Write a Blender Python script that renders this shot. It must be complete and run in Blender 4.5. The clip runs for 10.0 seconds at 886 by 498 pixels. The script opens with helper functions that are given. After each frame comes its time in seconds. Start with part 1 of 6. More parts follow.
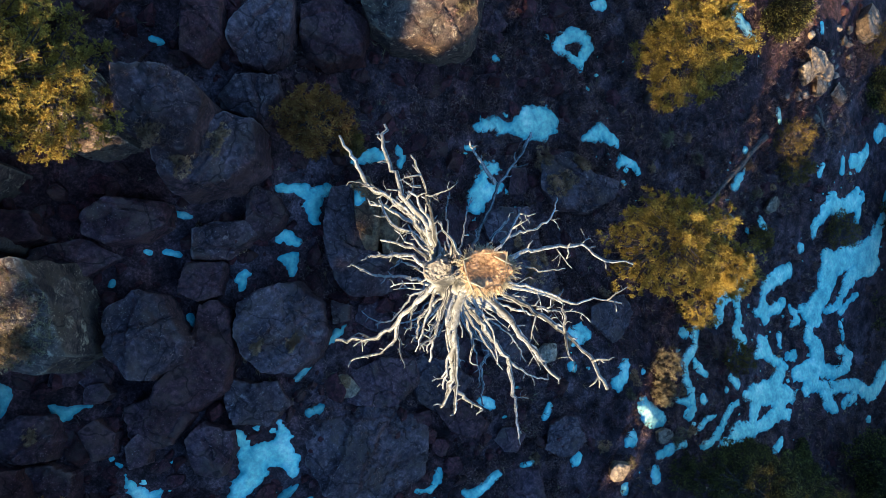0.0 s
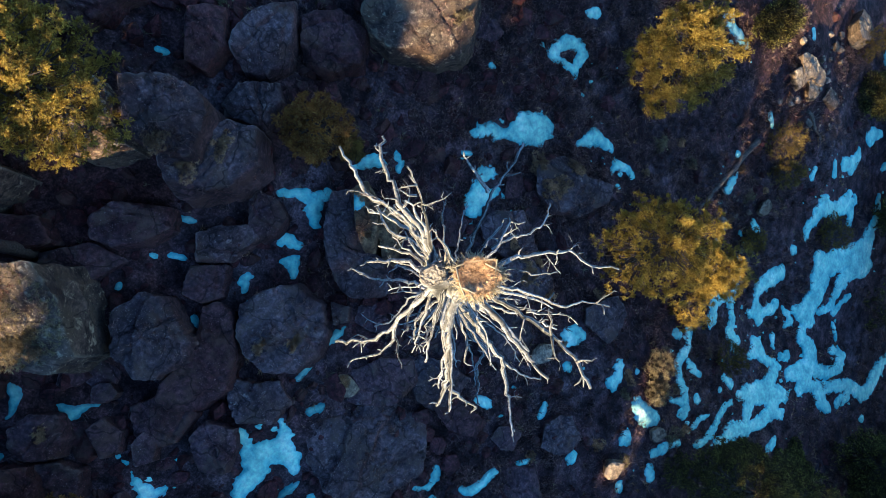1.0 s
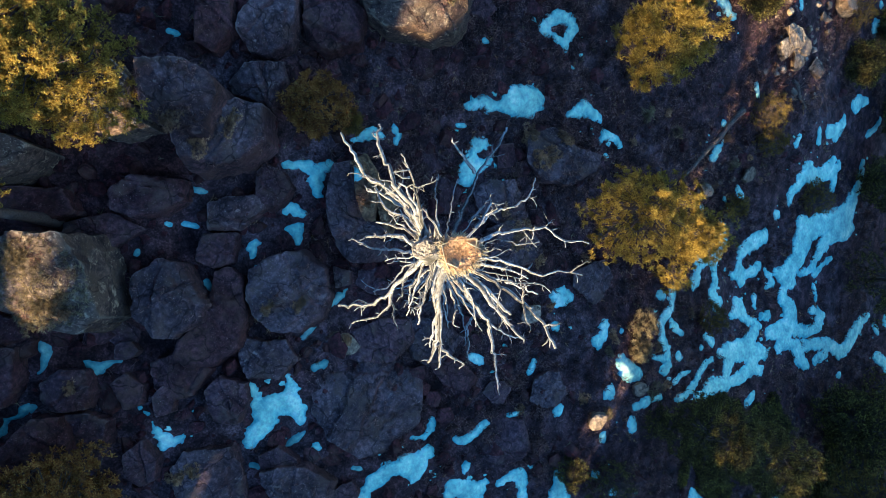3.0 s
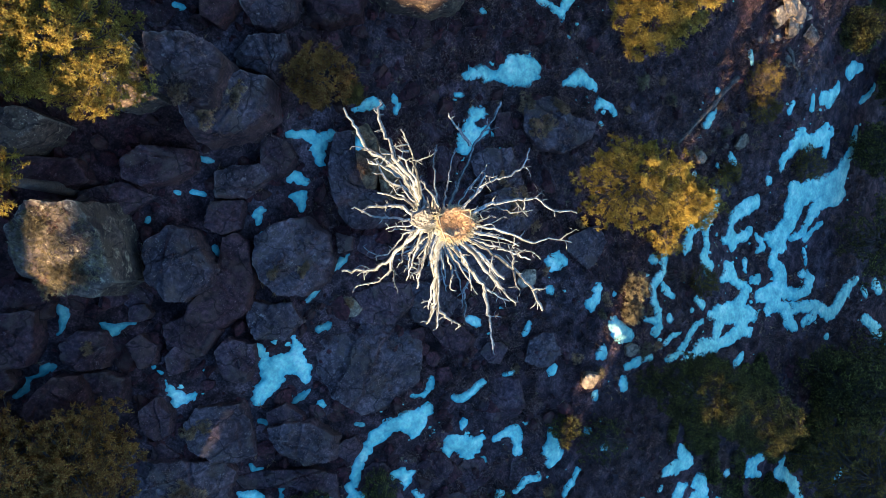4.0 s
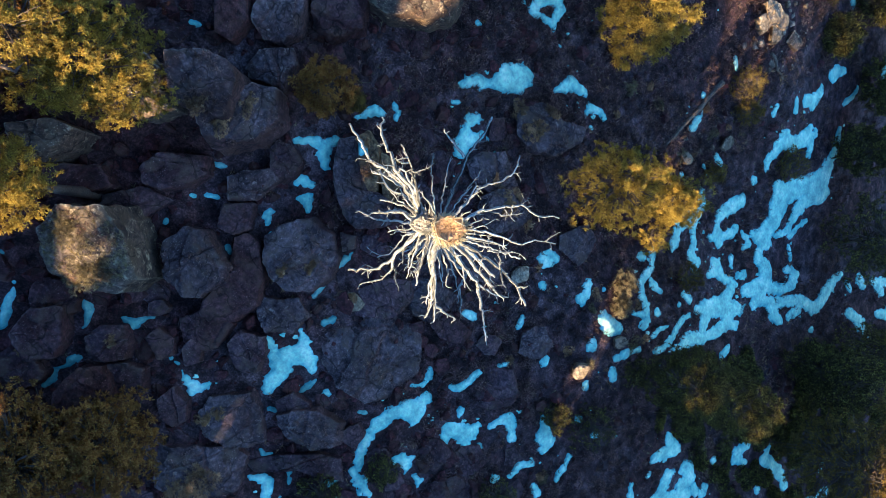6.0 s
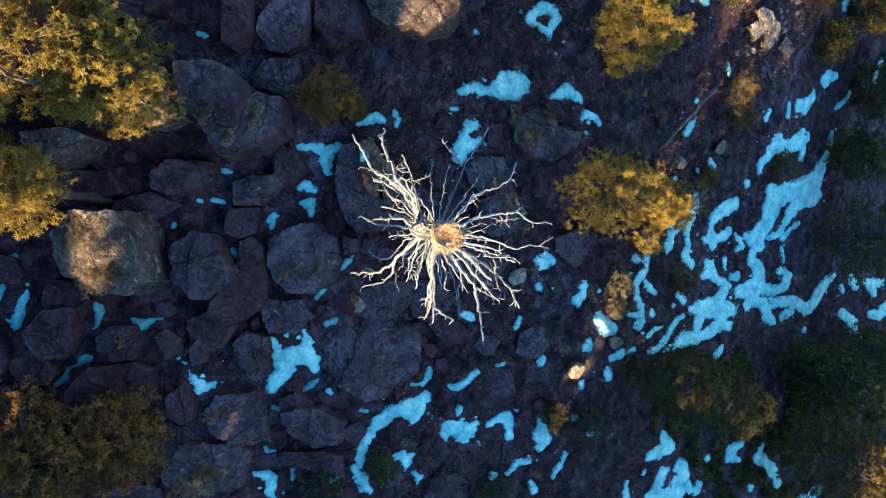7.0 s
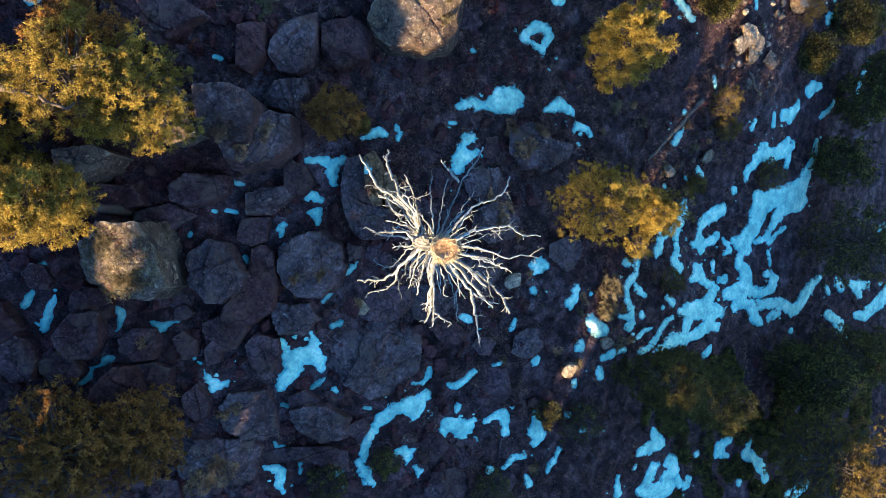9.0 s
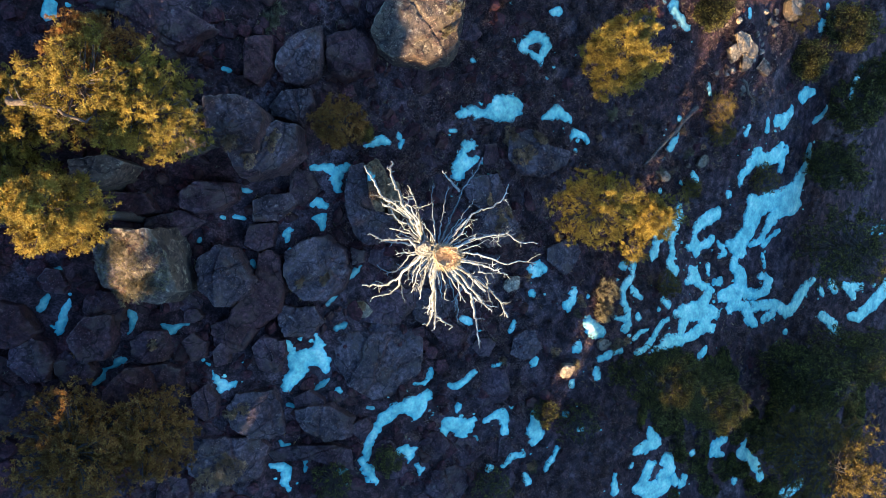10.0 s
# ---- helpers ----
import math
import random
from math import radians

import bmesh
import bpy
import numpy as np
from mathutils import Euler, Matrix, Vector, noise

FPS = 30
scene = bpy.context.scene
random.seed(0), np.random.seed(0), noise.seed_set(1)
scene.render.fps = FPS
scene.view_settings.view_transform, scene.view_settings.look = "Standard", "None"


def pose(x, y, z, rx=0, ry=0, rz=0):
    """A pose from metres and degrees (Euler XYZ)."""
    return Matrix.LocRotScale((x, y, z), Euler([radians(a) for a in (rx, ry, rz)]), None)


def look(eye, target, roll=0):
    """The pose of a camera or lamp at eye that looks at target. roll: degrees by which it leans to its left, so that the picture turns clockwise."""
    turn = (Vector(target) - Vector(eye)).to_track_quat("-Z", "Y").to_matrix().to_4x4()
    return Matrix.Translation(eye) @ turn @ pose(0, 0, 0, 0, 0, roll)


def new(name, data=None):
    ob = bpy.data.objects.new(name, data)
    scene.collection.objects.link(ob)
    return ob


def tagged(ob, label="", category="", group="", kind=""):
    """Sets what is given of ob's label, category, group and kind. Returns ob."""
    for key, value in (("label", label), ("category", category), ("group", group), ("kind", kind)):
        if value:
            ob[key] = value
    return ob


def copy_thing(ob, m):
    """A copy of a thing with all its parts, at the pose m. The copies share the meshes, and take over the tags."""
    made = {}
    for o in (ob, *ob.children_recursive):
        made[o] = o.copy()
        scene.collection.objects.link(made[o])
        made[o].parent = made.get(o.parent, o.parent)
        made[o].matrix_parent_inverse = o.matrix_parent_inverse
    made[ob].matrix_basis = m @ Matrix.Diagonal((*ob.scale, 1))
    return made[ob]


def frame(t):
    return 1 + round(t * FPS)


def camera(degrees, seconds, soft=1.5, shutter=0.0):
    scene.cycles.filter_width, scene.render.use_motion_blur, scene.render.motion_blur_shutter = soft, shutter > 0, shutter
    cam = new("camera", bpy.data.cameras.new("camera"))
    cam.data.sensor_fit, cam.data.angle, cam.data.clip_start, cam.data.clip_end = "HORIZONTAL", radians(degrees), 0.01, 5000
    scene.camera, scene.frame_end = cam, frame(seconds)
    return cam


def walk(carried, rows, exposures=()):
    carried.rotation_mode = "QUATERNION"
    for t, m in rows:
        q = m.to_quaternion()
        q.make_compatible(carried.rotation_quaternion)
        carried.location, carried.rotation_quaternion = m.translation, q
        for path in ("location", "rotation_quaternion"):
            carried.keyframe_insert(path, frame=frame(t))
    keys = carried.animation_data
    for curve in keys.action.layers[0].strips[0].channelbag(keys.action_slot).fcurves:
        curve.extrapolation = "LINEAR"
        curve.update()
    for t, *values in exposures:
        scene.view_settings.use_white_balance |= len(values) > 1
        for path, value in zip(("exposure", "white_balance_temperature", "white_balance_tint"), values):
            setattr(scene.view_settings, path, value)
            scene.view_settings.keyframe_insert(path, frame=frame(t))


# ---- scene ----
from mathutils.bvhtree import BVHTree

cam = camera(64.3, 10.0, soft=0.2)
METRES, EYE, TILT, LEAN, TURN = 11.0, 33.0, -83.1, 0.0, 0.0
ROWS = [
    (0.0, 0.0, 0.0, 0.0, 0.0, 0.0, -0.0),
    (0.5, 0.0048, -0.0336, 0.0053, -0.01, 0.01, -0.01),
    (1.0, 0.0101, -0.0693, 0.0122, -0.0, 0.0, -0.02),
    (1.5, 0.0165, -0.1059, 0.0212, 0.0, -0.0, -0.03),
    (2.0, 0.0225, -0.1488, 0.0308, 0.02, -0.43, -0.05),
    (2.5, 0.0287, -0.1978, 0.0413, 0.03, -1.56, -0.06),
    (3.0, 0.0342, -0.256, 0.0547, 0.05, -3.42, -0.08),
    (4.5, 0.0439, -0.4198, 0.0858, 0.05, -6.9, -0.02),
    (5.0, 0.0467, -0.4688, 0.0967, 0.05, -6.92, -0.01),
    (5.5, 0.0496, -0.5186, 0.1077, 0.05, -6.9, -0.01),
    (7.0, 0.0558, -0.661, 0.143, 0.02, -6.85, 0.02),
    (7.5, 0.0572, -0.7099, 0.1561, 0.01, -6.85, 0.04),
    (8.0, 0.0583, -0.7599, 0.1694, 0.0, -6.85, 0.05),
    (8.5, 0.0588, -0.8114, 0.184, -0.01, -6.84, 0.06),
    (9.0, 0.0586, -0.863, 0.2001, -0.02, -6.85, 0.08),
    (9.5, 0.0567, -0.9154, 0.217, -0.03, -6.84, 0.1),
    (10.0, 0.0543, -0.9681, 0.2344, -0.02, -6.83, 0.12),
]
walk(cam, [(t, pose(0, 0, EYE, TILT, LEAN, TURN) @ pose(METRES * x, METRES * y, METRES * z, 90 + pitch, roll, yaw)) for t, x, y, z, yaw, pitch, roll in ROWS], exposures=[(0.0, 2.08, 4430, -2), (4.0, 2.39, 4590, -2), (10.0, 2.57, 4650, -2)])

# ---- light ----
SUN_H = Vector((-0.45, -0.89, 0.0)).normalized()
SUN_EL = radians(23.0)
world = bpy.data.worlds.new("sky")
scene.world = world
world.use_nodes = True
wn = world.node_tree.nodes
wn.clear()
sky = wn.new("ShaderNodeTexSky")
sky.sky_type, sky.sun_disc = "NISHITA", False
sky.sun_elevation, sky.sun_rotation = SUN_EL, math.atan2(SUN_H.x, SUN_H.y)
sky.altitude, sky.air_density, sky.dust_density, sky.ozone_density = 1500, 1.0, 0.2, 3.0
bg = wn.new("ShaderNodeBackground")
bg.inputs["Strength"].default_value = 0.07
wo = wn.new("ShaderNodeOutputWorld")
world.node_tree.links.new(sky.outputs[0], bg.inputs[0])
world.node_tree.links.new(bg.outputs[0], wo.inputs[0])
lamp = bpy.data.lights.new("sun", "SUN")
lamp.energy, lamp.angle, lamp.color = 5.0, radians(0.5), (1.0, 0.62, 0.27)
sun = new("sun", lamp)
to_sun = SUN_H * math.cos(SUN_EL) + Vector((0, 0, math.sin(SUN_EL)))
sun.matrix_world = look(to_sun * 200, (0, 0, 0))


# ---- materials ----
def material(name, rough=0.9):
    m = bpy.data.materials.new(name)
    m.use_nodes = True
    n = m.node_tree.nodes
    bsdf = n["Principled BSDF"]
    bsdf.inputs["Roughness"].default_value = rough
    bsdf.inputs["Specular IOR Level"].default_value = 0.25
    return m, n, m.node_tree.links, bsdf


def coords(n, l, scale=(1, 1, 1)):
    g = n.new("ShaderNodeNewGeometry")
    mp = n.new("ShaderNodeMapping")
    mp.inputs["Scale"].default_value = scale
    mp.inputs["Rotation"].default_value = (0.63, 0.41, 0.94)
    l.new(g.outputs["Position"], mp.inputs["Vector"])
    return mp.outputs[0]


def fbm_node(n, l, vec, scale, detail=6.0, rough=0.6):
    t = n.new("ShaderNodeTexNoise")
    t.inputs["Scale"].default_value = scale
    t.inputs["Detail"].default_value = detail
    t.inputs["Roughness"].default_value = rough
    l.new(vec, t.inputs["Vector"])
    return t.outputs["Fac"]


def ramp(n, l, fac, stops):
    r = n.new("ShaderNodeValToRGB")
    while len(r.color_ramp.elements) < len(stops):
        r.color_ramp.elements.new(0.5)
    for e, (p, c) in zip(r.color_ramp.elements, stops):
        e.position, e.color = p, (*c, 1)
    l.new(fac, r.inputs[0])
    return r.outputs[0]


def mix(n, l, fac, a, b, kind="MIX"):
    m = n.new("ShaderNodeMix")
    m.data_type, m.blend_type = "RGBA", kind
    if isinstance(fac, float):
        m.inputs[0].default_value = fac
    else:
        l.new(fac, m.inputs[0])
    for sock, v in ((m.inputs[6], a), (m.inputs[7], b)):
        if isinstance(v, tuple):
            sock.default_value = (*v, 1)
        else:
            l.new(v, sock)
    return m.outputs[2]


def bump(n, l, bsdf, height, strength, dist):
    b = n.new("ShaderNodeBump")
    b.inputs["Strength"].default_value, b.inputs["Distance"].default_value = strength, dist
    l.new(height, b.inputs["Height"])
    l.new(b.outputs[0], bsdf.inputs["Normal"])


def rock_material(name, dark, mid, lichen, amount, edges=True, flank_shade=(0.70, 0.52, 0.48), stain=(0.100, 0.064, 0.044), hue=(0.90, 0.74, 0.68)):
    m, n, l, b = material(name, 0.85)
    v = coords(n, l)
    big = fbm_node(n, l, v, 0.55, 4)
    fine = fbm_node(n, l, v, 5.0, 9, 0.72)
    spots = fbm_node(n, l, v, 2.0, 9, 0.78)
    specks = fbm_node(n, l, v, 17.0, 3, 0.6)
    base = ramp(n, l, big, [(0.41, dark), (0.6, mid)])
    grain = ramp(n, l, fine, [(0.36, (0.42, 0.42, 0.43)), (0.5, (0.92, 0.92, 0.92)), (0.65, (1.9, 1.88, 1.84))])
    base = mix(n, l, 1.0, base, grain, "MULTIPLY")
    mask = ramp(n, l, spots, [(amount, (0, 0, 0)), (amount + 0.07, (0.85, 0.85, 0.85))])
    base = mix(n, l, mask, base, lichen)
    rust = fbm_node(n, l, v, 0.9, 7, 0.7)
    base = mix(n, l, ramp(n, l, rust, [(0.49, (0, 0, 0)), (0.62, (0.8, 0.8, 0.8))]), base, stain)
    fleck = ramp(n, l, specks, [(0.62, (0, 0, 0)), (0.70, (0.8, 0.8, 0.8))])
    where = ramp(n, l, fbm_node(n, l, v, 0.8, 5, 0.7), [(0.42, (0.05, 0.05, 0.05)), (0.6, (1, 1, 1))])
    fleck = mix(n, l, 1.0, fleck, where, "MULTIPLY")
    base = mix(n, l, fleck, base, tuple(1.6 * c for c in lichen))
    crack = n.new("ShaderNodeTexVoronoi")
    crack.feature = "DISTANCE_TO_EDGE"
    crack.inputs["Scale"].default_value = 0.42
    warp = n.new("ShaderNodeVectorMath")
    warp.operation = "MULTIPLY_ADD"
    wob = n.new("ShaderNodeTexNoise")
    wob.inputs["Scale"].default_value = 1.3
    l.new(v, wob.inputs["Vector"])
    l.new(wob.outputs["Color"], warp.inputs[0])
    warp.inputs[1].default_value = (1.3, 1.3, 1.3)
    l.new(v, warp.inputs[2])
    l.new(warp.outputs[0], crack.inputs["Vector"])
    line = ramp(n, l, crack.outputs["Distance"], [(0.005, (0.42, 0.40, 0.40)), (0.022, (1, 1, 1))])
    base = mix(n, l, 1.0, base, line, "MULTIPLY")
    # shade of the steep faces is put into the colour, darker and redder
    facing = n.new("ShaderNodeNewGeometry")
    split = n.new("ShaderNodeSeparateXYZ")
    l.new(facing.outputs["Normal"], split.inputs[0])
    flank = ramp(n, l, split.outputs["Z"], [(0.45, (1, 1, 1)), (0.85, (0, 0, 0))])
    base = mix(n, l, flank, base, mix(n, l, 1.0, base, flank_shade, "MULTIPLY"))
    worn = n.new("ShaderNodeNewGeometry")
    lip = ramp(n, l, worn.outputs["Pointiness"], [(0.53, (0, 0, 0)), (0.60, (0.5, 0.5, 0.5))])
    if edges:
        base = mix(n, l, lip, base, tuple(1.2 * c for c in lichen))
    info = n.new("ShaderNodeObjectInfo")
    tone = ramp(n, l, info.outputs["Random"], [(0.0, hue), (0.5, (0.95, 0.95, 0.95)), (1.0, (1.2, 1.2, 1.2))])
    l.new(mix(n, l, 1.0, base, tone, "MULTIPLY"), b.inputs["Base Color"])
    add = n.new("ShaderNodeMath")
    add.operation = "MULTIPLY_ADD"
    l.new(line, add.inputs[0])
    add.inputs[1].default_value = 0.2
    l.new(fine, add.inputs[2])
    bump(n, l, b, add.outputs[0], 1.0, 0.14)
    return m


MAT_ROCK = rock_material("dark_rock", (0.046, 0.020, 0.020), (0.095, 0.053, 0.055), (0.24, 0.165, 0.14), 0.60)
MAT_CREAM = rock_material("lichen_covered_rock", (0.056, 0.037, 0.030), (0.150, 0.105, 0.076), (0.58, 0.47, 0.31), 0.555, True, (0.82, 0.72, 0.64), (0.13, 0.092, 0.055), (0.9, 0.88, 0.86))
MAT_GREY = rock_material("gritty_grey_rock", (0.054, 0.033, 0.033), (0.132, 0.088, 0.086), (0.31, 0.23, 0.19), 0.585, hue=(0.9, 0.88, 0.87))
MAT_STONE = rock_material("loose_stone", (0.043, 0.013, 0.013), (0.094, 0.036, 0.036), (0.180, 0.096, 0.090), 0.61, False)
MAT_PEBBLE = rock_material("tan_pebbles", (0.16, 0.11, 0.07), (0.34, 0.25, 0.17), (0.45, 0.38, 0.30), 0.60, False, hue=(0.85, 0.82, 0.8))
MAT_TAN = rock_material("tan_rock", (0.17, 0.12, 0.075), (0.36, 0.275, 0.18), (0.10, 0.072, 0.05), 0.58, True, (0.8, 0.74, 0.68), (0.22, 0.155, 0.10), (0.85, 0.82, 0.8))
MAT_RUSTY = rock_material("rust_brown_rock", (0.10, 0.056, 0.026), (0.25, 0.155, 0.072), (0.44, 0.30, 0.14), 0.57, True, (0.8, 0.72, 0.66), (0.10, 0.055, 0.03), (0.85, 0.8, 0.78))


def ground_material():
    m, n, l, b = material("soil_and_litter", 0.95)
    v = coords(n, l)
    big = fbm_node(n, l, v, 0.22, 5, 0.65)
    mid = fbm_node(n, l, v, 1.3, 9, 0.75)
    fine = fbm_node(n, l, v, 11.0, 7, 0.75)
    c = ramp(n, l, big, [(0.36, (0.062, 0.027, 0.022)), (0.5, (0.064, 0.034, 0.034)), (0.64, (0.108, 0.070, 0.070))])
    c = mix(n, l, 1.0, c, ramp(n, l, mid, [(0.37, (0.20, 0.18, 0.18)), (0.50, (0.85, 0.85, 0.85)), (0.64, (2.4, 2.35, 2.3))]), "MULTIPLY")
    g = ramp(n, l, fine, [(0.35, (0.35, 0.35, 0.35)), (0.5, (0.9, 0.9, 0.9)), (0.65, (2.0, 1.98, 1.95))])
    c = mix(n, l, 1.0, c, g, "MULTIPLY")
    l.new(c, b.inputs["Base Color"])
    bump(n, l, b, fine, 1.0, 0.14)
    return m


MAT_GROUND = ground_material()


def snow_material(name, thin):
    m, n, l, b = material(name, 0.6)
    v = coords(n, l)
    fine = fbm_node(n, l, v, 5.0, 6, 0.65)
    dirt = fbm_node(n, l, v, 9.0, 8, 0.75)
    broad = fbm_node(n, l, v, 0.9, 7, 0.7)
    # the cyan of sky-lit shade is put into the snow's colour
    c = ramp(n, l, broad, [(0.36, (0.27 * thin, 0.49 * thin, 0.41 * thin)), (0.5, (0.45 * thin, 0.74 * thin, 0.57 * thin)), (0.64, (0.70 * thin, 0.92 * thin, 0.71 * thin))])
    deep = n.new("ShaderNodeAttribute")
    deep.attribute_name = "depth"
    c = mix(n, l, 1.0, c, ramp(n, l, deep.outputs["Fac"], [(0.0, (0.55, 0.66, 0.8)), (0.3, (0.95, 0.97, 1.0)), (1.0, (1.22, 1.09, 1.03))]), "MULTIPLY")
    c = mix(n, l, 1.0, c, ramp(n, l, fine, [(0.32, (0.72, 0.74, 0.78)), (0.6, (1.08, 1.06, 1.03))]), "MULTIPLY")
    l.new(mix(n, l, ramp(n, l, dirt, [(0.66 - 0.14 * (1 - thin), (0, 0, 0)), (0.76 - 0.14 * (1 - thin), (0.8, 0.8, 0.8))]), c, (0.13, 0.14, 0.15)), b.inputs["Base Color"])
    bump(n, l, b, fine, 0.6, 0.15)
    return m


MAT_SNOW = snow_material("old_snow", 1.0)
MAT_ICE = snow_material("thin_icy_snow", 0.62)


def leaf_material(name, a, b_, c_, stops=(0.0, 0.6, 1.0)):
    m, n, l, b = material(name, 0.6)
    g = n.new("ShaderNodeNewGeometry")
    v = coords(n, l)
    patch = fbm_node(n, l, v, 1.3, 4)
    c = ramp(n, l, g.outputs["Random Per Island"], list(zip(stops, (a, b_, c_))))
    # contrast of lit and shaded clumps is put into the colour in patches
    t = ramp(n, l, patch, [(0.38, (0.46, 0.45, 0.40)), (0.62, (1.34, 1.31, 1.08))])
    col = mix(n, l, 1.0, c, t, "MULTIPLY")
    l.new(col, b.inputs["Base Color"])
    thin = n.new("ShaderNodeBsdfTranslucent")
    l.new(col, thin.inputs["Color"])
    both = n.new("ShaderNodeMixShader")
    both.inputs[0].default_value = 0.38
    l.new(b.outputs[0], both.inputs[1])
    l.new(thin.outputs[0], both.inputs[2])
    l.new(both.outputs[0], n["Material Output"].inputs["Surface"])
    return m


MAT_NEEDLE = leaf_material("pine_needles", (0.18, 0.105, 0.024), (0.36, 0.255, 0.040), (0.70, 0.54, 0.085))
# darker copy of the pine needles, with the shade put into its colour
MAT_NEEDLE_SHADE = leaf_material("shade_toned_needles", (0.035, 0.026, 0.014), (0.075, 0.060, 0.024), (0.48, 0.40, 0.08), (0.0, 0.66, 0.95))
# olive needles; sun flecks are painted in as the palest, golden ones
MAT_OLIVE_FLECKS = leaf_material("sun_flecked_olive_needles", (0.17, 0.068, 0.018), (0.36, 0.160, 0.030), (0.62, 0.40, 0.11), (0.1, 0.62, 0.92))
MAT_AMBER = leaf_material("amber_leaves", (0.10, 0.066, 0.018), (0.20, 0.135, 0.032), (0.36, 0.245, 0.055))
MAT_DRY = leaf_material("dry_stalks", (0.14, 0.105, 0.06), (0.30, 0.235, 0.14), (0.48, 0.39, 0.24))
# rust-brown straw, its colour also warmed and brightened in place of sunlight
MAT_RUST_SUNNED = leaf_material("rusty_straw_sun_warmed", (0.30, 0.17, 0.09), (0.52, 0.32, 0.18), (0.72, 0.50, 0.32))
MAT_BRUSH = leaf_material("low_brush", (0.046, 0.027, 0.029), (0.115, 0.071, 0.074), (0.299, 0.192, 0.185))
MAT_GRASS = leaf_material("matted_grass", (0.081, 0.045, 0.043), (0.207, 0.123, 0.114), (0.506, 0.326, 0.290))


def wood_material(name, dark, light, bark, stretch=(1, 1, 1), relief=0.08, fibres=False):
    m, n, l, b = material(name, 0.75)
    v = coords(n, l, stretch)
    streak = fbm_node(n, l, v, 13.0, 9, 0.8)
    big = fbm_node(n, l, v, 3.2, 6, 0.7)
    c = ramp(n, l, streak, [(0.40, dark), (0.54, light), (0.72, tuple(min(0.85, 1.25 * x) for x in light))])
    c = mix(n, l, ramp(n, l, big, [(0.5, (0, 0, 0)), (0.60, (1, 1, 1))]), c, bark)
    if fibres:
        # shade in the grooves, where cords are set back, is painted into the colour
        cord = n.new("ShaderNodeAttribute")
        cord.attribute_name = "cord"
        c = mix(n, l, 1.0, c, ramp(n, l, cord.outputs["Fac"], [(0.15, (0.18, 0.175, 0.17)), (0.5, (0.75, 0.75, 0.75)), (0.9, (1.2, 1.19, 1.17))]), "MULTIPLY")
    l.new(c, b.inputs["Base Color"])
    bump(n, l, b, streak, 1.0, relief)
    return m


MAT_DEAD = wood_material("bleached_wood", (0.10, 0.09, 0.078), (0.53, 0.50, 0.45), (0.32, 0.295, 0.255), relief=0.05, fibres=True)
MAT_STUB = wood_material("broken_pale_wood", (0.11, 0.085, 0.06), (0.38, 0.33, 0.26), (0.26, 0.215, 0.165), relief=0.06)
MAT_LIMB = wood_material("old_limb", (0.06, 0.04, 0.03), (0.20, 0.145, 0.10), (0.09, 0.06, 0.045))
MAT_BARK = wood_material("bark", (0.05, 0.035, 0.025), (0.13, 0.095, 0.07), (0.09, 0.06, 0.045))
MAT_NEST = wood_material("nest_litter", (0.19, 0.095, 0.035), (0.56, 0.35, 0.16), (0.40, 0.23, 0.10), relief=0.03)
MAT_STICK = leaf_material("nest_sticks", (0.34, 0.27, 0.17), (0.52, 0.44, 0.31), (0.66, 0.59, 0.46))


# ---- numeric noise and mesh helpers ----
def vnoise(x, y, seed=0):
    xi, yi = np.floor(x).astype(np.int64), np.floor(y).astype(np.int64)
    fx, fy = x - xi, y - yi
    fx, fy = fx * fx * (3 - 2 * fx), fy * fy * (3 - 2 * fy)

    def h(a, b):
        k = (a * 374761393 + b * 668265263 + seed * 974711) & 0x7FFFFFFF
        k = ((k ^ (k >> 13)) * 1274126177) & 0x7FFFFFFF
        return ((k ^ (k >> 16)) & 0xFFFF) / 65535.0

    return (h(xi, yi) * (1 - fx) + h(xi + 1, yi) * fx) * (1 - fy) + (h(xi, yi + 1) * (1 - fx) + h(xi + 1, yi + 1) * fx) * fy


def fbm(x, y, octaves=4, seed=0):
    s, a, tot = 0.0, 1.0, 0.0
    for i in range(octaves):
        s = s + a * (vnoise(x * 2 ** i + 17.3 * i, y * 2 ** i - 9.1 * i, seed + i) - 0.5)
        tot += a
        a *= 0.55
    return 2 * s / tot


def mesh_from(name, verts, faces, mat, smooth=False):
    me = bpy.data.meshes.new(name)
    me.from_pydata([tuple(v) for v in verts], [], [tuple(f) for f in faces])
    me.materials.append(mat)
    if smooth:
        me.polygons.foreach_set("use_smooth", [True] * len(me.polygons))
    me.update()
    return me


def tri_mesh(name, tris, mat):
    """A mesh of loose triangles, from an array n x 3 x 3."""
    n = len(tris)
    me = bpy.data.meshes.new(name)
    me.vertices.add(3 * n)
    me.vertices.foreach_set("co", np.ascontiguousarray(tris, dtype=np.float32).ravel())
    me.loops.add(3 * n)
    me.loops.foreach_set("vertex_index", np.arange(3 * n, dtype=np.int32))
    me.polygons.add(n)
    me.polygons.foreach_set("loop_start", np.arange(0, 3 * n, 3, dtype=np.int32))
    me.materials.append(mat)
    me.update(calc_edges=True)
    return me


def child(name, me, parent, label=""):
    ob = new(name, me)
    ob.parent = parent
    if label:
        tagged(ob, label)
    return ob


def thing(name, x, y, z, label, category, group="", kind=""):
    return tagged(pose_at(new(name), x, y, z), label, category, group, kind)


def pose_at(ob, x, y, z):
    ob.location = (x, y, z)
    return ob


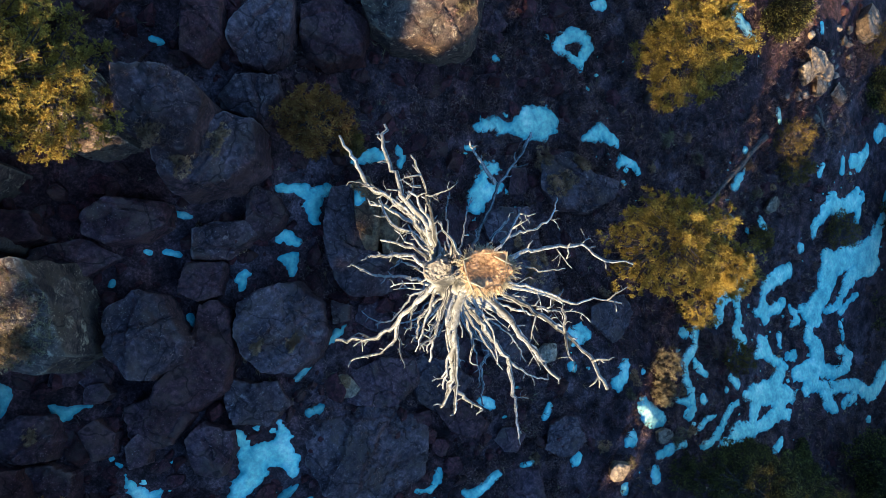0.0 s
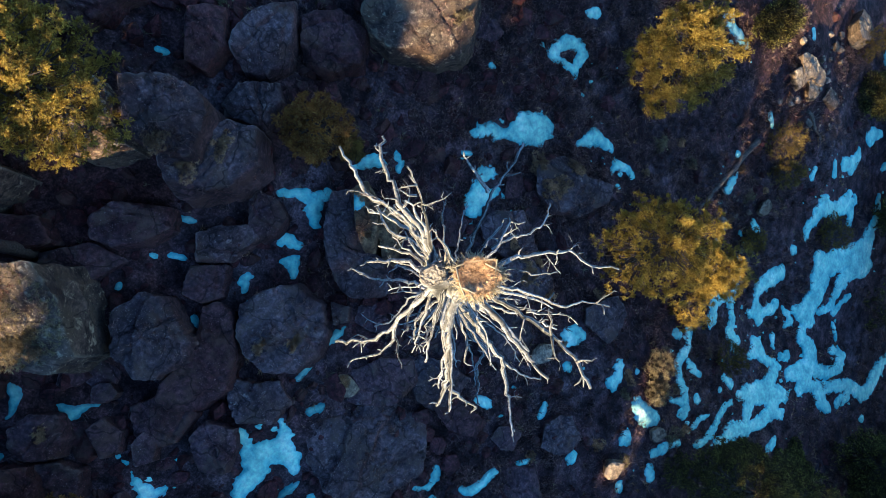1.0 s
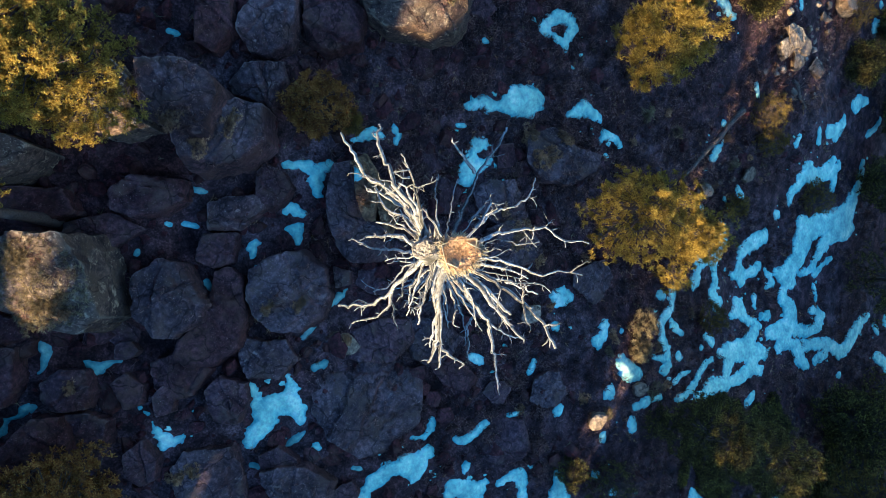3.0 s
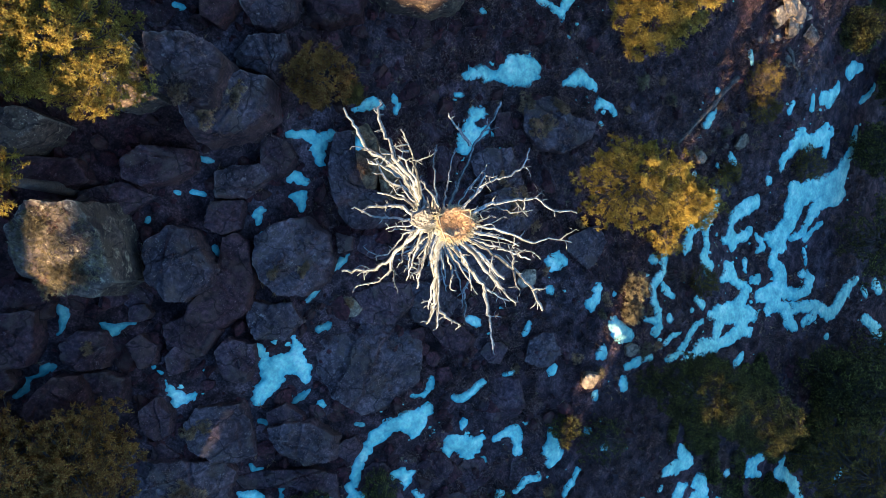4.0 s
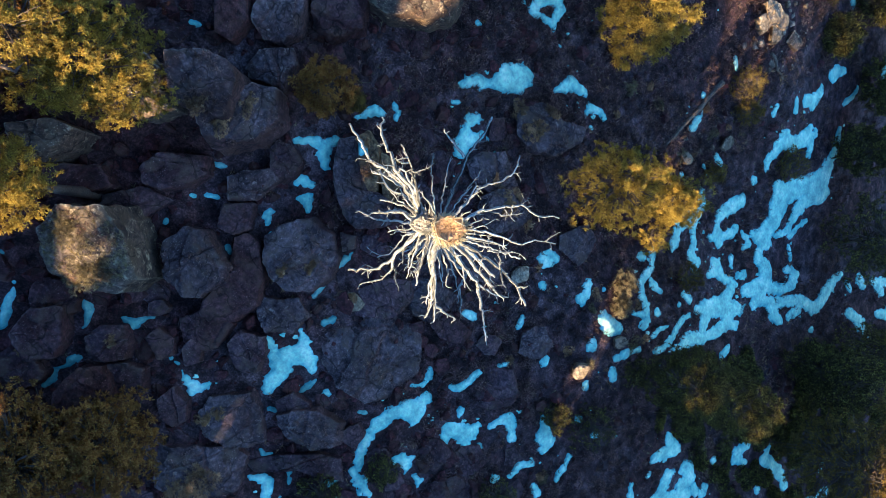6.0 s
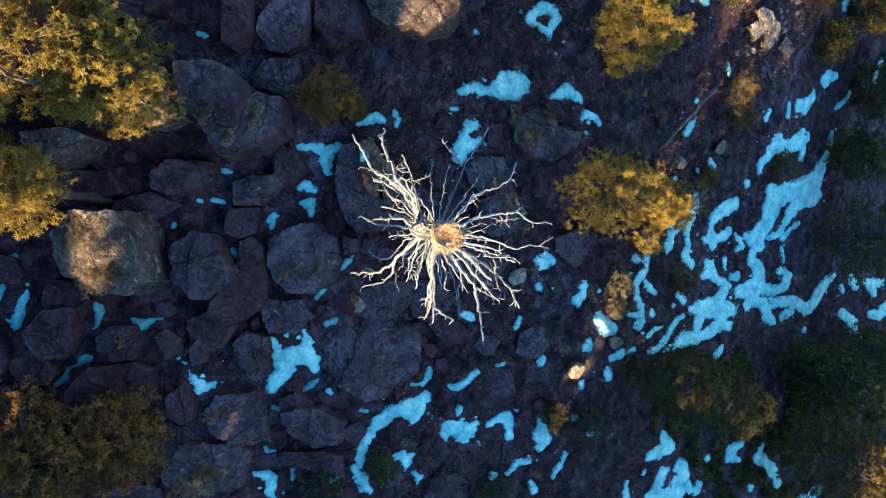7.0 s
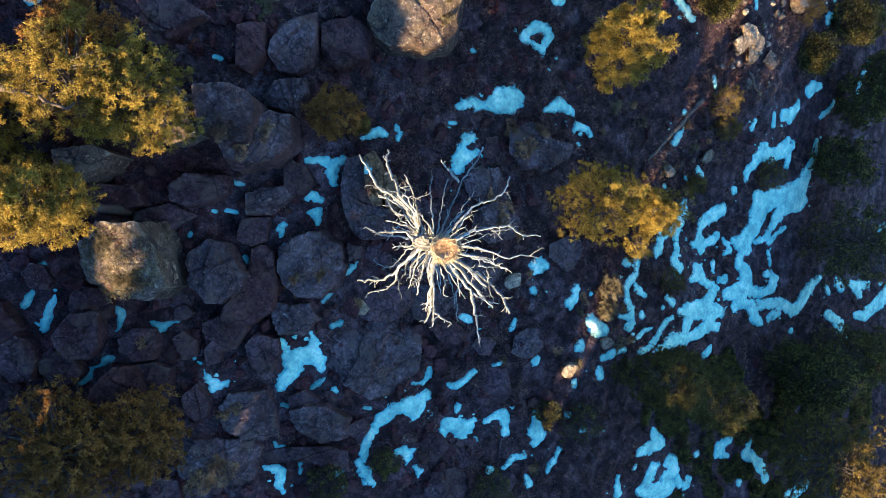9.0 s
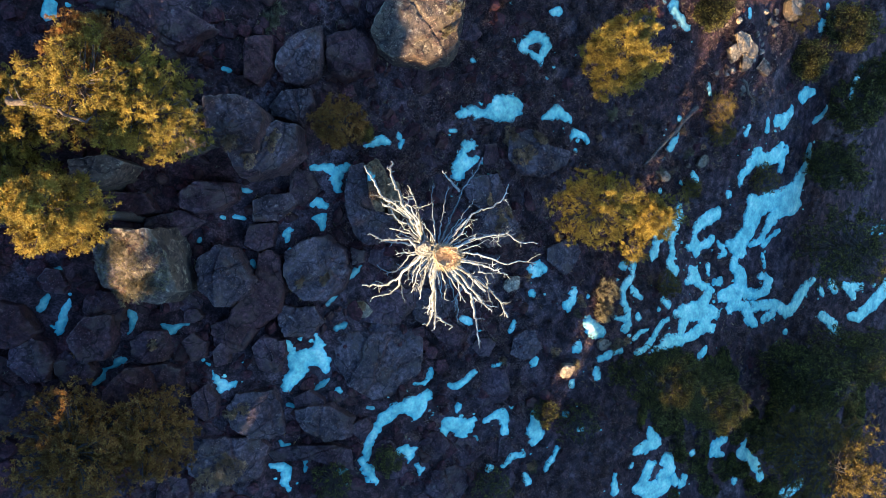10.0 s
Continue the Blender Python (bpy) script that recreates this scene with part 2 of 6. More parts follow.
class Tubes:
    """Gathers tapered round branches into one mesh."""

    def __init__(self):
        self.v, self.f, self.g = [], [], []

    def add(self, pts, radii, sides=6, wob=0.0, rng=random, fibre=0.0):
        pts = [Vector(p) for p in pts]
        base = len(self.v)
        ref = Vector((0.31, 0.17, 0.93))
        cord = [rng.random() for _ in range(sides)] if fibre else [0.5] * sides
        for i, p in enumerate(pts):
            d = (pts[min(i + 1, len(pts) - 1)] - pts[max(i - 1, 0)]).normalized()
            a = d.cross(ref)
            if a.length < 0.1:
                a = d.cross(Vector((1, 0, 0)))
            a.normalize()
            b = d.cross(a)
            for k in range(sides):
                t = 2 * math.pi * k / sides
                if fibre and rng.random() < 0.10:
                    cord[k] = rng.random()
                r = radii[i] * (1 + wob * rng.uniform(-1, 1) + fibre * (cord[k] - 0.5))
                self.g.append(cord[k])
                self.v.append(p + (a * math.cos(t) + b * math.sin(t)) * r)
        for i in range(len(pts) - 1):
            for k in range(sides):
                q = base + i * sides
                self.f.append((q + k, q + (k + 1) % sides, q + sides + (k + 1) % sides, q + sides + k))
        self.f.append(tuple(base + k for k in reversed(range(sides))))
        self.f.append(tuple(base + (len(pts) - 1) * sides + k for k in range(sides)))

    def mesh(self, name, mat, smooth=True):
        me = mesh_from(name, self.v, self.f, mat, smooth)
        me.attributes.new("cord", "FLOAT", "POINT").data.foreach_set("value", self.g)
        return me


def refine(pts, step, jit, rng):
    """Points along a gently kinked line through pts."""
    pts = [Vector(p) for p in pts]
    out = [pts[0]]
    for i in range(len(pts) - 1):
        a, b = pts[i], pts[i + 1]
        p0, p3 = pts[max(i - 1, 0)], pts[min(i + 2, len(pts) - 1)]
        n = max(1, int((b - a).length / step))
        for k in range(1, n + 1):
            t = k / n
            c = 0.5 * ((2 * a) + (b - p0) * t + (2 * p0 - 5 * a + 4 * b - p3) * t * t + (3 * a - p0 - 3 * b + p3) * t ** 3)
            c = a.lerp(b, t).lerp(c, 0.6)
            if k < n:
                c = c + Vector([rng.gauss(0, jit) for _ in range(3)])
            out.append(c)
    return out


# ---- the hillside ----
SWELLS = [(11, -5.5, 1.6, 5), (-6, 3.8, -1.2, 4), (21, 1.7, -1.1, 4), (23.3, 16.4, 1.2, 5), (-9.4, 9.4, 1.2, 4), (-8.7, -11.7, -0.9, 4), (5, 11.5, -0.5, 4)]


def slope(x, y):
    """Height of the smooth hillside."""
    X, Y = 90 * np.tanh(x / 90), 90 * np.tanh(y / 90)
    z = 0.715 - 0.5982 * X + 0.2225 * Y - 0.1711 * X * X / 50 - 0.0626 * X * Y / 50 + 0.1644 * Y * Y / 50
    for a, b, h, s in SWELLS:
        z = z + h * np.exp(-((x - a) ** 2 + (y - b) ** 2) / (2 * s * s))
    return z


def hill(x, y):
    """The hillside with an unseen wooded shoulder, added on its sunny side to shade it."""
    z = slope(x, y)
    u = x * SUN_H.x + y * SUN_H.y
    qx, qy = x - u * SUN_H.x, y - u * SUN_H.y
    q = x * -SUN_H.y + y * SUN_H.x
    # heights and gaps of the added crest, set to block or pass sunlight
    rise = np.interp(q, [-20, -18, -13.7, -13.3, -11.4, -11, -10.4, -8, -6.5, -6.3, -6.2, -6.05, -5.25, -5.1, -4.55, -4.4, -3.4, -3.1, -2.7, 1.8, 2.6, 4.2, 4.8, 9.4, 10.55, 10.8, 12.4, 12.65, 13, 13.3, 14.2, 14.6, 15, 15.4, 16.4, 16.8, 18.5, 18.9, 23.5, 24, 28, 34, 36],
                     [4, 3, 2.5, -1.2, -1.2, 8, 8.2, 8, 8, 3, 3, -7, -7, 2, 2, 5.6, 5.6, 8, 11.5, 11.5, 7.4, 7.4, 7.2, 7.2, 6.5, -2.2, -2.2, 8.5, 8.5, 5.2, 5.2, 9, 10, 8, 6.2, 6.2, 6.6, 8.8, 8.8, 13, 16, 15, 9]) - 0.9
    crest = slope(qx, qy) + rise + 62 * math.tan(SUN_EL) + 0.8 * fbm(q / 6, q * 0 + 3.3, 4, 40)
    w = np.clip((u - 36) / 24, 0, 1)
    w = w * w * (3 - 2 * w) * (1 - np.clip((u - 70) / 60, 0, 1))
    return z + (crest - z) * w


def rough(x, y):
    left = np.clip((4 - x) / 8, 0, 1)
    return (0.16 + 0.16 * left) * fbm(x / 1.7, y / 1.7, 5, 3) + 0.25 * left * fbm(x / 4.5, y / 4.5, 2, 9)


def graded(lo, hi, step, back, front, far):
    """Fine steps from lo to hi, 0.6 m steps out to back and front, then ever wider ones."""
    c = list(np.arange(back, lo, 0.6)) + list(np.arange(lo, hi, step)) + list(np.arange(hi, front, 0.6))
    d = 0.6
    while c[-1] < far:
        d *= 1.22
        c.append(c[-1] + d)
    d = 0.6
    while c[0] > -far:
        d *= 1.22
        c.insert(0, c[0] - d)
    return np.array(c)


gx, gy = graded(-24, 56, 0.25, -72, 60, 600), graded(-30, 28, 0.25, -88, 32, 600)
GX, GY = np.meshgrid(gx, gy, indexing="ij")
fade = np.exp(-(np.clip(np.abs(GX - 14) - 42, 0, None) ** 2 + np.clip(np.abs(GY) - 30, 0, None) ** 2) / 900)
GZ = hill(GX, GY) + rough(GX, GY) * fade
nx, ny = GX.shape
ids = np.arange(nx * ny).reshape(nx, ny)
quads = np.stack([ids[:-1, :-1], ids[1:, :-1], ids[1:, 1:], ids[:-1, 1:]], -1).reshape(-1, 4)
me = bpy.data.meshes.new("ground")
me.vertices.add(nx * ny)
me.vertices.foreach_set("co", np.stack([GX, GY, GZ], -1).astype(np.float32).ravel())
me.loops.add(4 * len(quads))
me.loops.foreach_set("vertex_index", quads.astype(np.int32).ravel())
me.polygons.add(len(quads))
me.polygons.foreach_set("loop_start", np.arange(0, 4 * len(quads), 4, dtype=np.int32))
me.polygons.foreach_set("use_smooth", np.ones(len(quads), dtype=bool))
me.materials.append(MAT_GROUND)
me.update(calc_edges=True)
tagged(new("ground", me), "steep dark soil and litter hillside", "ground", kind="structure")


def ground_at(x, y):
    x, y = np.array([float(x)]), np.array([float(y)])
    return float((hill(x, y) + rough(x, y))[0])


# ---- boulders ----
def worn(rx, ry, turn, corners=7):
    """Corners (degrees, metres) of a rough oval block."""
    rng = random.Random(int(rx * 917 + ry * 331 + turn))
    out = []
    for i in range(corners):
        a = 360 * (i + rng.uniform(-0.32, 0.32)) / corners
        b = radians(a - turn)
        out.append((a % 360, rx * ry / math.hypot(ry * math.cos(b), rx * math.sin(b)) * rng.uniform(0.8, 1.15)))
    return tuple(sorted(out))


def boulder(x, y, h, corners, mat=None, label="", name="boulder", lean=(0, 0)):
    """A blocky rock whose flat, broken top stands h over the slope; corners: the bearing (degrees from +x) and distance of each;
    lean: how the top tips, rise over run in x and y."""
    k = boulder.count = boulder.count + 1
    at, reach = np.radians([c[0] for c in corners]), np.array([c[1] for c in corners])
    size = float(reach.mean())
    PLACED.append((x, y, float((reach * np.abs(np.cos(at))).max()), float((reach * np.abs(np.sin(at))).max())))
    rng = random.Random(900 + k)
    around = 132 if size > 1.3 else 84 if size > 0.75 else 48 if size > 0.4 else 30
    rings = 30 if size > 1.3 else 18 if size > 0.75 else 9 if size > 0.4 else 6
    az = np.linspace(0, 2 * math.pi, around, endpoint=False)
    n = len(reach)
    i = (np.searchsorted(at, az, side="right") - 1) % n
    j = (i + 1) % n
    wide = (at[j] - at[i]) % (2 * math.pi)
    part = (az - at[i]) % (2 * math.pi)
    rim = reach[i] * reach[j] * np.sin(wide) / (reach[i] * np.sin(part) + reach[j] * np.sin(wide - part))
    rim = rim * (1 + 0.06 * fbm(np.cos(az) * 2.2 + k, np.sin(az) * 2.2, 4, 60) + 0.06 * fbm(np.cos(az) * 7 + k, np.sin(az) * 7, 4, 61))
    gx = (float(slope(x + 0.5, y)) - float(slope(x - 0.5, y))) * 0.85 + lean[0]
    gy = (float(slope(x, y + 0.5)) - float(slope(x, y - 0.5))) * 0.85 + lean[1]
    cuts = [(rng.uniform(0, 6.28), rng.uniform(-0.1, 0.4) * size, rng.uniform(0.05, 0.32)) for _ in range(3)]
    cuts += [(rng.uniform(0, 6.28), rng.uniform(0.62, 0.9) * size, rng.uniform(0.5, 1.2)) for _ in range(3)]
    cracks = [(rng.uniform(0, 3.14), rng.uniform(-0.5, 0.5) * size, rng.uniform(0.05, 0.10)) for _ in range(2 if size > 0.8 else 0)]
    steps = [(rng.uniform(0, 6.28), rng.uniform(0.0, 0.7) * size, rng.uniform(0.03, 0.07) * size) for _ in range(3)]
    deep = h + 0.75 * size + 0.4
    rows = []
    for f in [(q / rings) ** 0.8 for q in range(1, rings + 1)]:
        px, py = np.cos(az) * rim * f, np.sin(az) * rim * f
        wx = px + 0.16 * size * fbm(px / size * 1.7 + k, py / size * 1.7, 4, 64)
        wy = py + 0.16 * size * fbm(px / size * 1.7 - k, py / size * 1.7, 4, 68)
        z = np.zeros(around)
        for a, d, s in cuts:
            z = np.minimum(z, -(wx * math.cos(a) + wy * math.sin(a) - d) * s)
        z = np.maximum(z, -0.5 * deep)
        for a, d, w in steps:
            z = z - w * np.clip((wx * math.cos(a) + wy * math.sin(a) - d) / 0.10, 0, 1)
        for a, d, w in cracks:
            z = z - w * np.clip(1 - np.abs(wx * math.cos(a) + wy * math.sin(a) - d) / 0.10, 0, 1)
        z = z + 0.075 * size * fbm((x + px) / size * 1.6 + k, (y + py) / size * 1.6, 5, 62) + 0.10 * fbm((x + px) / 0.45, (y + py) / 0.45, 4, 63)
        z = z - 0.05 * min(1, size) * np.clip((f - 0.92) / 0.08, 0, 1) ** 2
        rows.append(np.stack([px, py, z + gx * px + gy * py], -1))
    edge = rows[-1]
    out = np.stack([np.cos(az), np.sin(az)], -1)
    for d in (0.04, 0.12, 0.22, 0.34, 0.48, 0.64, 0.82, 1.0) if size > 0.6 else (0.08, 0.3, 0.6, 1.0):
        lay = 0.09 * size * fbm(az * 0 + math.floor(d * 7) * 3.1 + k, az * 0.6 * size, 2, 65) + 0.06 * size * fbm(np.cos(az) * 3 + k, np.sin(az) * 3 + d * 5, 3, 67)
        push = (0.05 * d * size + lay * min(1, d * 6))[:, None] * out
        rows.append(np.concatenate([edge[:, :2] + push, (edge[:, 2] - d * deep)[:, None]], 1))
    V = np.concatenate([np.array([[0, 0, rows[0][:, 2].mean()]])] + rows)
    F = [(0, 1 + q, 1 + (q + 1) % around) for q in range(around)]
    for r in range(len(rows) - 1):
        p, q = 1 + r * around, 1 + (r + 1) * around
        F += [(p + c, q + c, q + (c + 1) % around, p + (c + 1) % around) for c in range(around)]
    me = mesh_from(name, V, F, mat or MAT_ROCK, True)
    me.set_sharp_from_angle(angle=radians(26))
    ob = pose_at(new(name, me), x, y, float(slope(x, y)) + h)
    if size > 0.5:
        TOPS.append((x, y, float(reach.max()) * 1.1, Vector(ob.location), BVHTree.FromPolygons([tuple(v) for v in V], F)))
    how = "huge blocky" if size > 1.5 else "large angular" if size > 0.8 else "small worn"
    kind = "gritty grey-brown" if mat == MAT_GREY else "pale tan weathered" if mat == MAT_TAN else "dark lichen-spotted"
    tagged(ob, label or f"{how} {kind} rock on the slope", "boulder", "boulders on the slope")
    return ob


boulder.count = 0
PLACED, HOLLOWS, TOPS = [], [], []

boulder(-13.74, 0.55, 3.2, ((33, 1.63), (59, 2.02), (109, 1.84), (156, 1.76), (183, 1.79), (211, 1.82), (230, 1.58), (259, 1.64), (287, 1.99), (322, 1.95), (345, 1.6)), MAT_CREAM, "huge blocky rock with a sunlit straw-coloured top", lean=(0.12, 0.34))
boulder(-9.05, 7.22, 3.7, ((10, 1.25), (42, 1.4), (84, 1.15), (138, 1.38), (169, 1.17), (213, 1.36), (258, 1.17), (296, 1.37), (340, 1.11)), MAT_GREY, "huge flat-topped outcrop with a gritty blue-grey top")
boulder(-8.08, 6.24, 2.7, ((4, 1.38), (24, 1.48), (43, 1.92), (68, 1.53), (117, 0.81), (188, 1.62), (226, 1.91), (253, 1.18), (303, 1.02)), MAT_GREY, "broad ledge of rock with dry grass and a pale rim")
boulder(-11.31, 6.89, 3.0, ((37, 1.12), (66, 1.29), (157, 0.77), (216, 1.3), (246, 1.07), (328, 0.87)), MAT_CREAM, "tan rock ledge with a sunlit lower edge", lean=(0.0, 0.2))
boulder(-14.97, 4.82, 2.6, ((20, 1.29), (47, 1.01), (152, 0.89), (218, 1.25), (268, 0.71), (342, 0.73)), MAT_CREAM, "tan rock ledge beneath the pines")
boulder(-10.62, -0.07, 1.9, ((70, 1.59), (101, 1.62), (144, 1.49), (210, 1.31), (258, 1.56), (280, 1.58), (321, 1.51), (353, 1.31)), MAT_GREY)
boulder(-9.09, -1.10, 1.5, ((13, 1.17), (64, 2.01), (80, 2.53), (93, 2.26), (138, 0.45), (205, 1.4), (219, 2.06), (236, 2.19), (265, 1.76), (308, 1.29)), MAT_ROCK)
boulder(-6.36, 0.21, 1.7, ((37, 1.74), (77, 1.93), (115, 1.7), (148, 1.8), (180, 1.61), (219, 1.74), (245, 1.89), (282, 1.79), (321, 1.75), (355, 1.68)), MAT_GREY, "large gritty rock with ochre lichen on its edge")
boulder(-4.33, 0.92, 0.8, ((38, 0.49), (127, 0.64), (242, 0.58), (322, 0.51)), MAT_ROCK)
boulder(-3.71, 3.56, 1.4, ((75, 1.28), (93, 2.71), (110, 2.59), (152, 1.35), (214, 1.21), (251, 1.82), (277, 2.0), (312, 2.26), (345, 1.66), (356, 0.81)), MAT_GREY)
boulder(-3.04, 4.89, 2.4, ((50, 0.76), (87, 1.41), (116, 1.16), (227, 0.66), (264, 1.4), (282, 1.4), (303, 0.82)), MAT_RUSTY, "rust-brown rock with pale snow at its top", lean=(0.1, 0.3))
boulder(-2.21, 4.15, 1.8, ((72, 0.98), (106, 1.15), (166, 0.44), (254, 0.98), (276, 1.21), (320, 0.6)), MAT_RUSTY, lean=(0.1, 0.3))
boulder(-8.37, 3.59, 1.0, ((11, 1.22), (37, 1.38), (108, 0.64), (164, 0.98), (219, 1.35), (277, 0.76), (331, 0.64)), MAT_GREY)
boulder(-9.08, 2.01, 1.0, ((45, 1.05), (128, 0.8), (215, 0.96), (260, 0.8), (317, 0.77)), MAT_ROCK)
boulder(-11.17, 3.97, 1.2, ((31, 1.43), (116, 0.82), (176, 1.22), (205, 1.36), (236, 1.02), (301, 0.76), (354, 1.22)), MAT_ROCK)
boulder(-14.79, 3.38, 0.9, ((32, 1.26), (127, 0.84), (167, 1.27), (201, 1.46), (269, 0.76), (353, 1.5)), MAT_ROCK)
boulder(-16.40, -3.00, 1.3, ((54, 1.42), (101, 1.14), (172, 0.93), (238, 1.36), (288, 1.13), (330, 0.88)), MAT_ROCK)
boulder(-14.16, -3.57, 1.1, ((50, 0.97), (104, 0.88), (160, 0.87), (202, 0.85), (246, 0.91), (302, 0.93), (356, 0.81)), MAT_ROCK)
boulder(-15.11, -5.78, 1.4, ((15, 1.05), (60, 1.36), (92, 1.24), (134, 0.89), (166, 0.99), (211, 1.38), (247, 1.14), (309, 1.23)), MAT_ROCK)
boulder(-12.31, -3.76, 0.8, ((22, 0.58), (95, 0.78), (153, 0.68), (256, 0.77), (309, 0.7)), MAT_ROCK)
boulder(-8.93, -4.41, 1.0, ((43, 1.01), (103, 1.13), (153, 0.95), (236, 1.07), (285, 1.16), (356, 0.87)), MAT_ROCK)
boulder(-11.18, -4.29, 0.8, ((34, 0.51), (91, 0.71), (150, 0.44), (243, 0.7), (300, 0.57)), MAT_ROCK)
boulder(-12.11, -6.92, 0.9, ((18, 0.62), (88, 1.07), (133, 0.76), (210, 0.64), (262, 0.97), (301, 0.87)), MAT_ROCK)
boulder(-9.79, -7.90, 1.0, ((17, 1.27), (58, 1.62), (124, 1.65), (157, 1.55), (202, 1.41), (250, 1.4), (286, 1.53), (316, 1.83)), MAT_GREY)
boulder(-6.22, -8.78, 1.2, ((3, 1.52), (80, 1.07), (125, 1.43), (151, 1.85), (168, 1.52), (199, 1.22), (268, 1.13), (321, 1.78)), MAT_GREY, "slab of grey rock with a pale broken rim")
boulder(-7.15, -7.39, 0.7, ((2, 0.79), (84, 0.64), (162, 0.87), (213, 0.84), (270, 0.4), (335, 1.07)), MAT_ROCK)
boulder(-11.38, -10.31, 1.1, ((11, 2.03), (35, 1.92), (137, 2.2), (196, 2.04), (257, 1.55), (317, 2.02)), MAT_GREY)
boulder(-6.88, -10.83, 0.6, ((2, 1.93), (32, 1.07), (149, 1.38), (170, 2.75), (184, 2.22), (233, 0.32), (327, 2.33)), MAT_ROCK)
boulder(-3.18, -5.17, 0.8, ((32, 2.8), (73, 2.32), (123, 2.7), (146, 3.03), (185, 2.52), (219, 2.35), (259, 2.64), (290, 2.69), (323, 2.6), (352, 2.61)), MAT_GREY, "broad gritty slab with lichen and moss")
boulder(0.97, -3.94, 0.5, ((88, 0.89), (151, 1.68), (223, 0.79), (313, 1.44), (348, 1.33)), MAT_ROCK)
boulder(-6.39, 10.95, 1.3, ((25, 1.05), (65, 2.0), (111, 0.91), (186, 1.05), (214, 1.42), (236, 1.54), (267, 1.28), (310, 1.05)), MAT_GREY)
boulder(-6.98, 8.62, 1.1, ((10, 0.98), (48, 1.23), (125, 0.75), (184, 1.09), (207, 1.18), (241, 0.77), (289, 0.98)), MAT_GREY)
boulder(-0.53, 13.21, 2.9, ((33, 2.66), (62, 2.3), (137, 1.84), (193, 2.61), (210, 2.54), (228, 2.36), (247, 1.81), (282, 1.81), (322, 2.03), (351, 2.01)), MAT_CREAM, "huge rounded rock with a sunlit tan flank", lean=(0.0, 0.3))
boulder(6.50, 7.32, 1.3, ((9, 2.33), (38, 1.09), (100, 1.61), (151, 2.1), (191, 1.85), (229, 1.59), (290, 1.46), (350, 2.3)), MAT_GREY)
boulder(-7.44, -2.66, 0.9, ((45, 1.16), (100, 0.74), (135, 1.46), (181, 1.07), (228, 1.14), (300, 1.08), (353, 1.3)), MAT_GREY)
boulder(-8.28, 10.54, 1.2, ((64, 1.35), (124, 0.87), (235, 1.16), (265, 1.2), (335, 0.68)), MAT_ROCK)
boulder(-4.21, 11.44, 1.1, ((30, 1.51), (78, 1.32), (149, 1.28), (219, 1.49), (254, 1.4), (332, 1.22)), MAT_ROCK)
boulder(-13.85, -5.18, 0.8, ((22, 0.88), (76, 0.66), (143, 1.01), (150, 1.87), (157, 0.91), (250, 0.76), (311, 1.1)), MAT_ROCK)
boulder(-2.56, -2.15, 0.7, worn(2.08, 1.14, 12), MAT_ROCK)
boulder(-18.99, -3.96, 0.9, worn(1.18, 1.23, 0), MAT_ROCK)
boulder(-16.04, -1.51, 0.7, worn(0.94, 0.99, 0), MAT_ROCK)
boulder(-12.34, 11.33, 1.3, worn(2.02, 1.39, 0), MAT_ROCK)
boulder(3.99, 2.77, 1.1, worn(1.77, 1.48, 0), MAT_GREY)
boulder(5.04, -0.89, 0.7, worn(0.66, 0.55, 20), MAT_TAN)
boulder(3.26, 4.67, 0.9, worn(1.53, 1.32, 0), MAT_GREY)
boulder(-4.15, -2.18, 0.6, worn(0.73, 0.46, -20), MAT_TAN)
boulder(-6.94, 4.72, 0.9, worn(0.91, 0.91, 0), MAT_ROCK)
boulder(-10.65, -3.13, 0.8, worn(1.32, 1.08, 0), MAT_ROCK)
boulder(28.4, 20.49, 1.6, worn(0.98, 1.06, 0), MAT_TAN)
boulder(23.04, 16.65, 1.0, worn(0.84, 0.92, 20), MAT_TAN)
boulder(22.31, 15.91, 0.8, worn(0.67, 0.67, 0), MAT_TAN)
boulder(24.01, 16.35, 0.9, worn(0.6, 0.77, 0), MAT_TAN)
boulder(23.64, 15.54, 0.7, worn(0.68, 0.64, 30), MAT_TAN)
boulder(25.9, 15.59, 0.6, worn(0.8, 0.66, 0), MAT_CREAM)
boulder(26.1, 18.95, 0.4, worn(0.26, 0.26, 0), MAT_TAN)
boulder(20.79, 8.09, 0.6, worn(0.57, 0.44, 30), MAT_TAN)
boulder(17.21, 6.74, 0.6, worn(0.59, 0.38, -20), MAT_TAN)
boulder(0.79, -13.97, 0.6, worn(1.68, 1.17, 0), MAT_ROCK)
boulder(0.07, -11.22, 0.5, worn(1.11, 0.9, 0), MAT_ROCK)
boulder(3.76, -7.86, 0.5, worn(1.7, 1.33, 0), MAT_ROCK)
boulder(6.02, -4.96, 0.6, worn(1.12, 1.05, 0), MAT_GREY)
boulder(-4.32, -9.51, 0.6, worn(0.66, 0.7, 0), MAT_ROCK)
boulder(-17.4, -4.52, 0.8, worn(0.97, 0.97, 0), MAT_ROCK)
boulder(-19.69, -2.28, 0.9, worn(1.05, 1.31, 0), MAT_ROCK)
boulder(-12.41, -2.13, 0.5, worn(0.5, 0.37, 0), MAT_ROCK)
boulder(-12.93, 2.5, 0.8, worn(1.4, 0.73, 0), MAT_ROCK)
boulder(-17.9, -0.21, 0.6, worn(0.67, 0.59, 0), MAT_ROCK)
boulder(-0.23, -2.26, 0.6, worn(1.52, 1.38, 0), MAT_GREY)
boulder(2.95, -0.06, 0.5, worn(1.57, 1.28, 0), MAT_GREY)
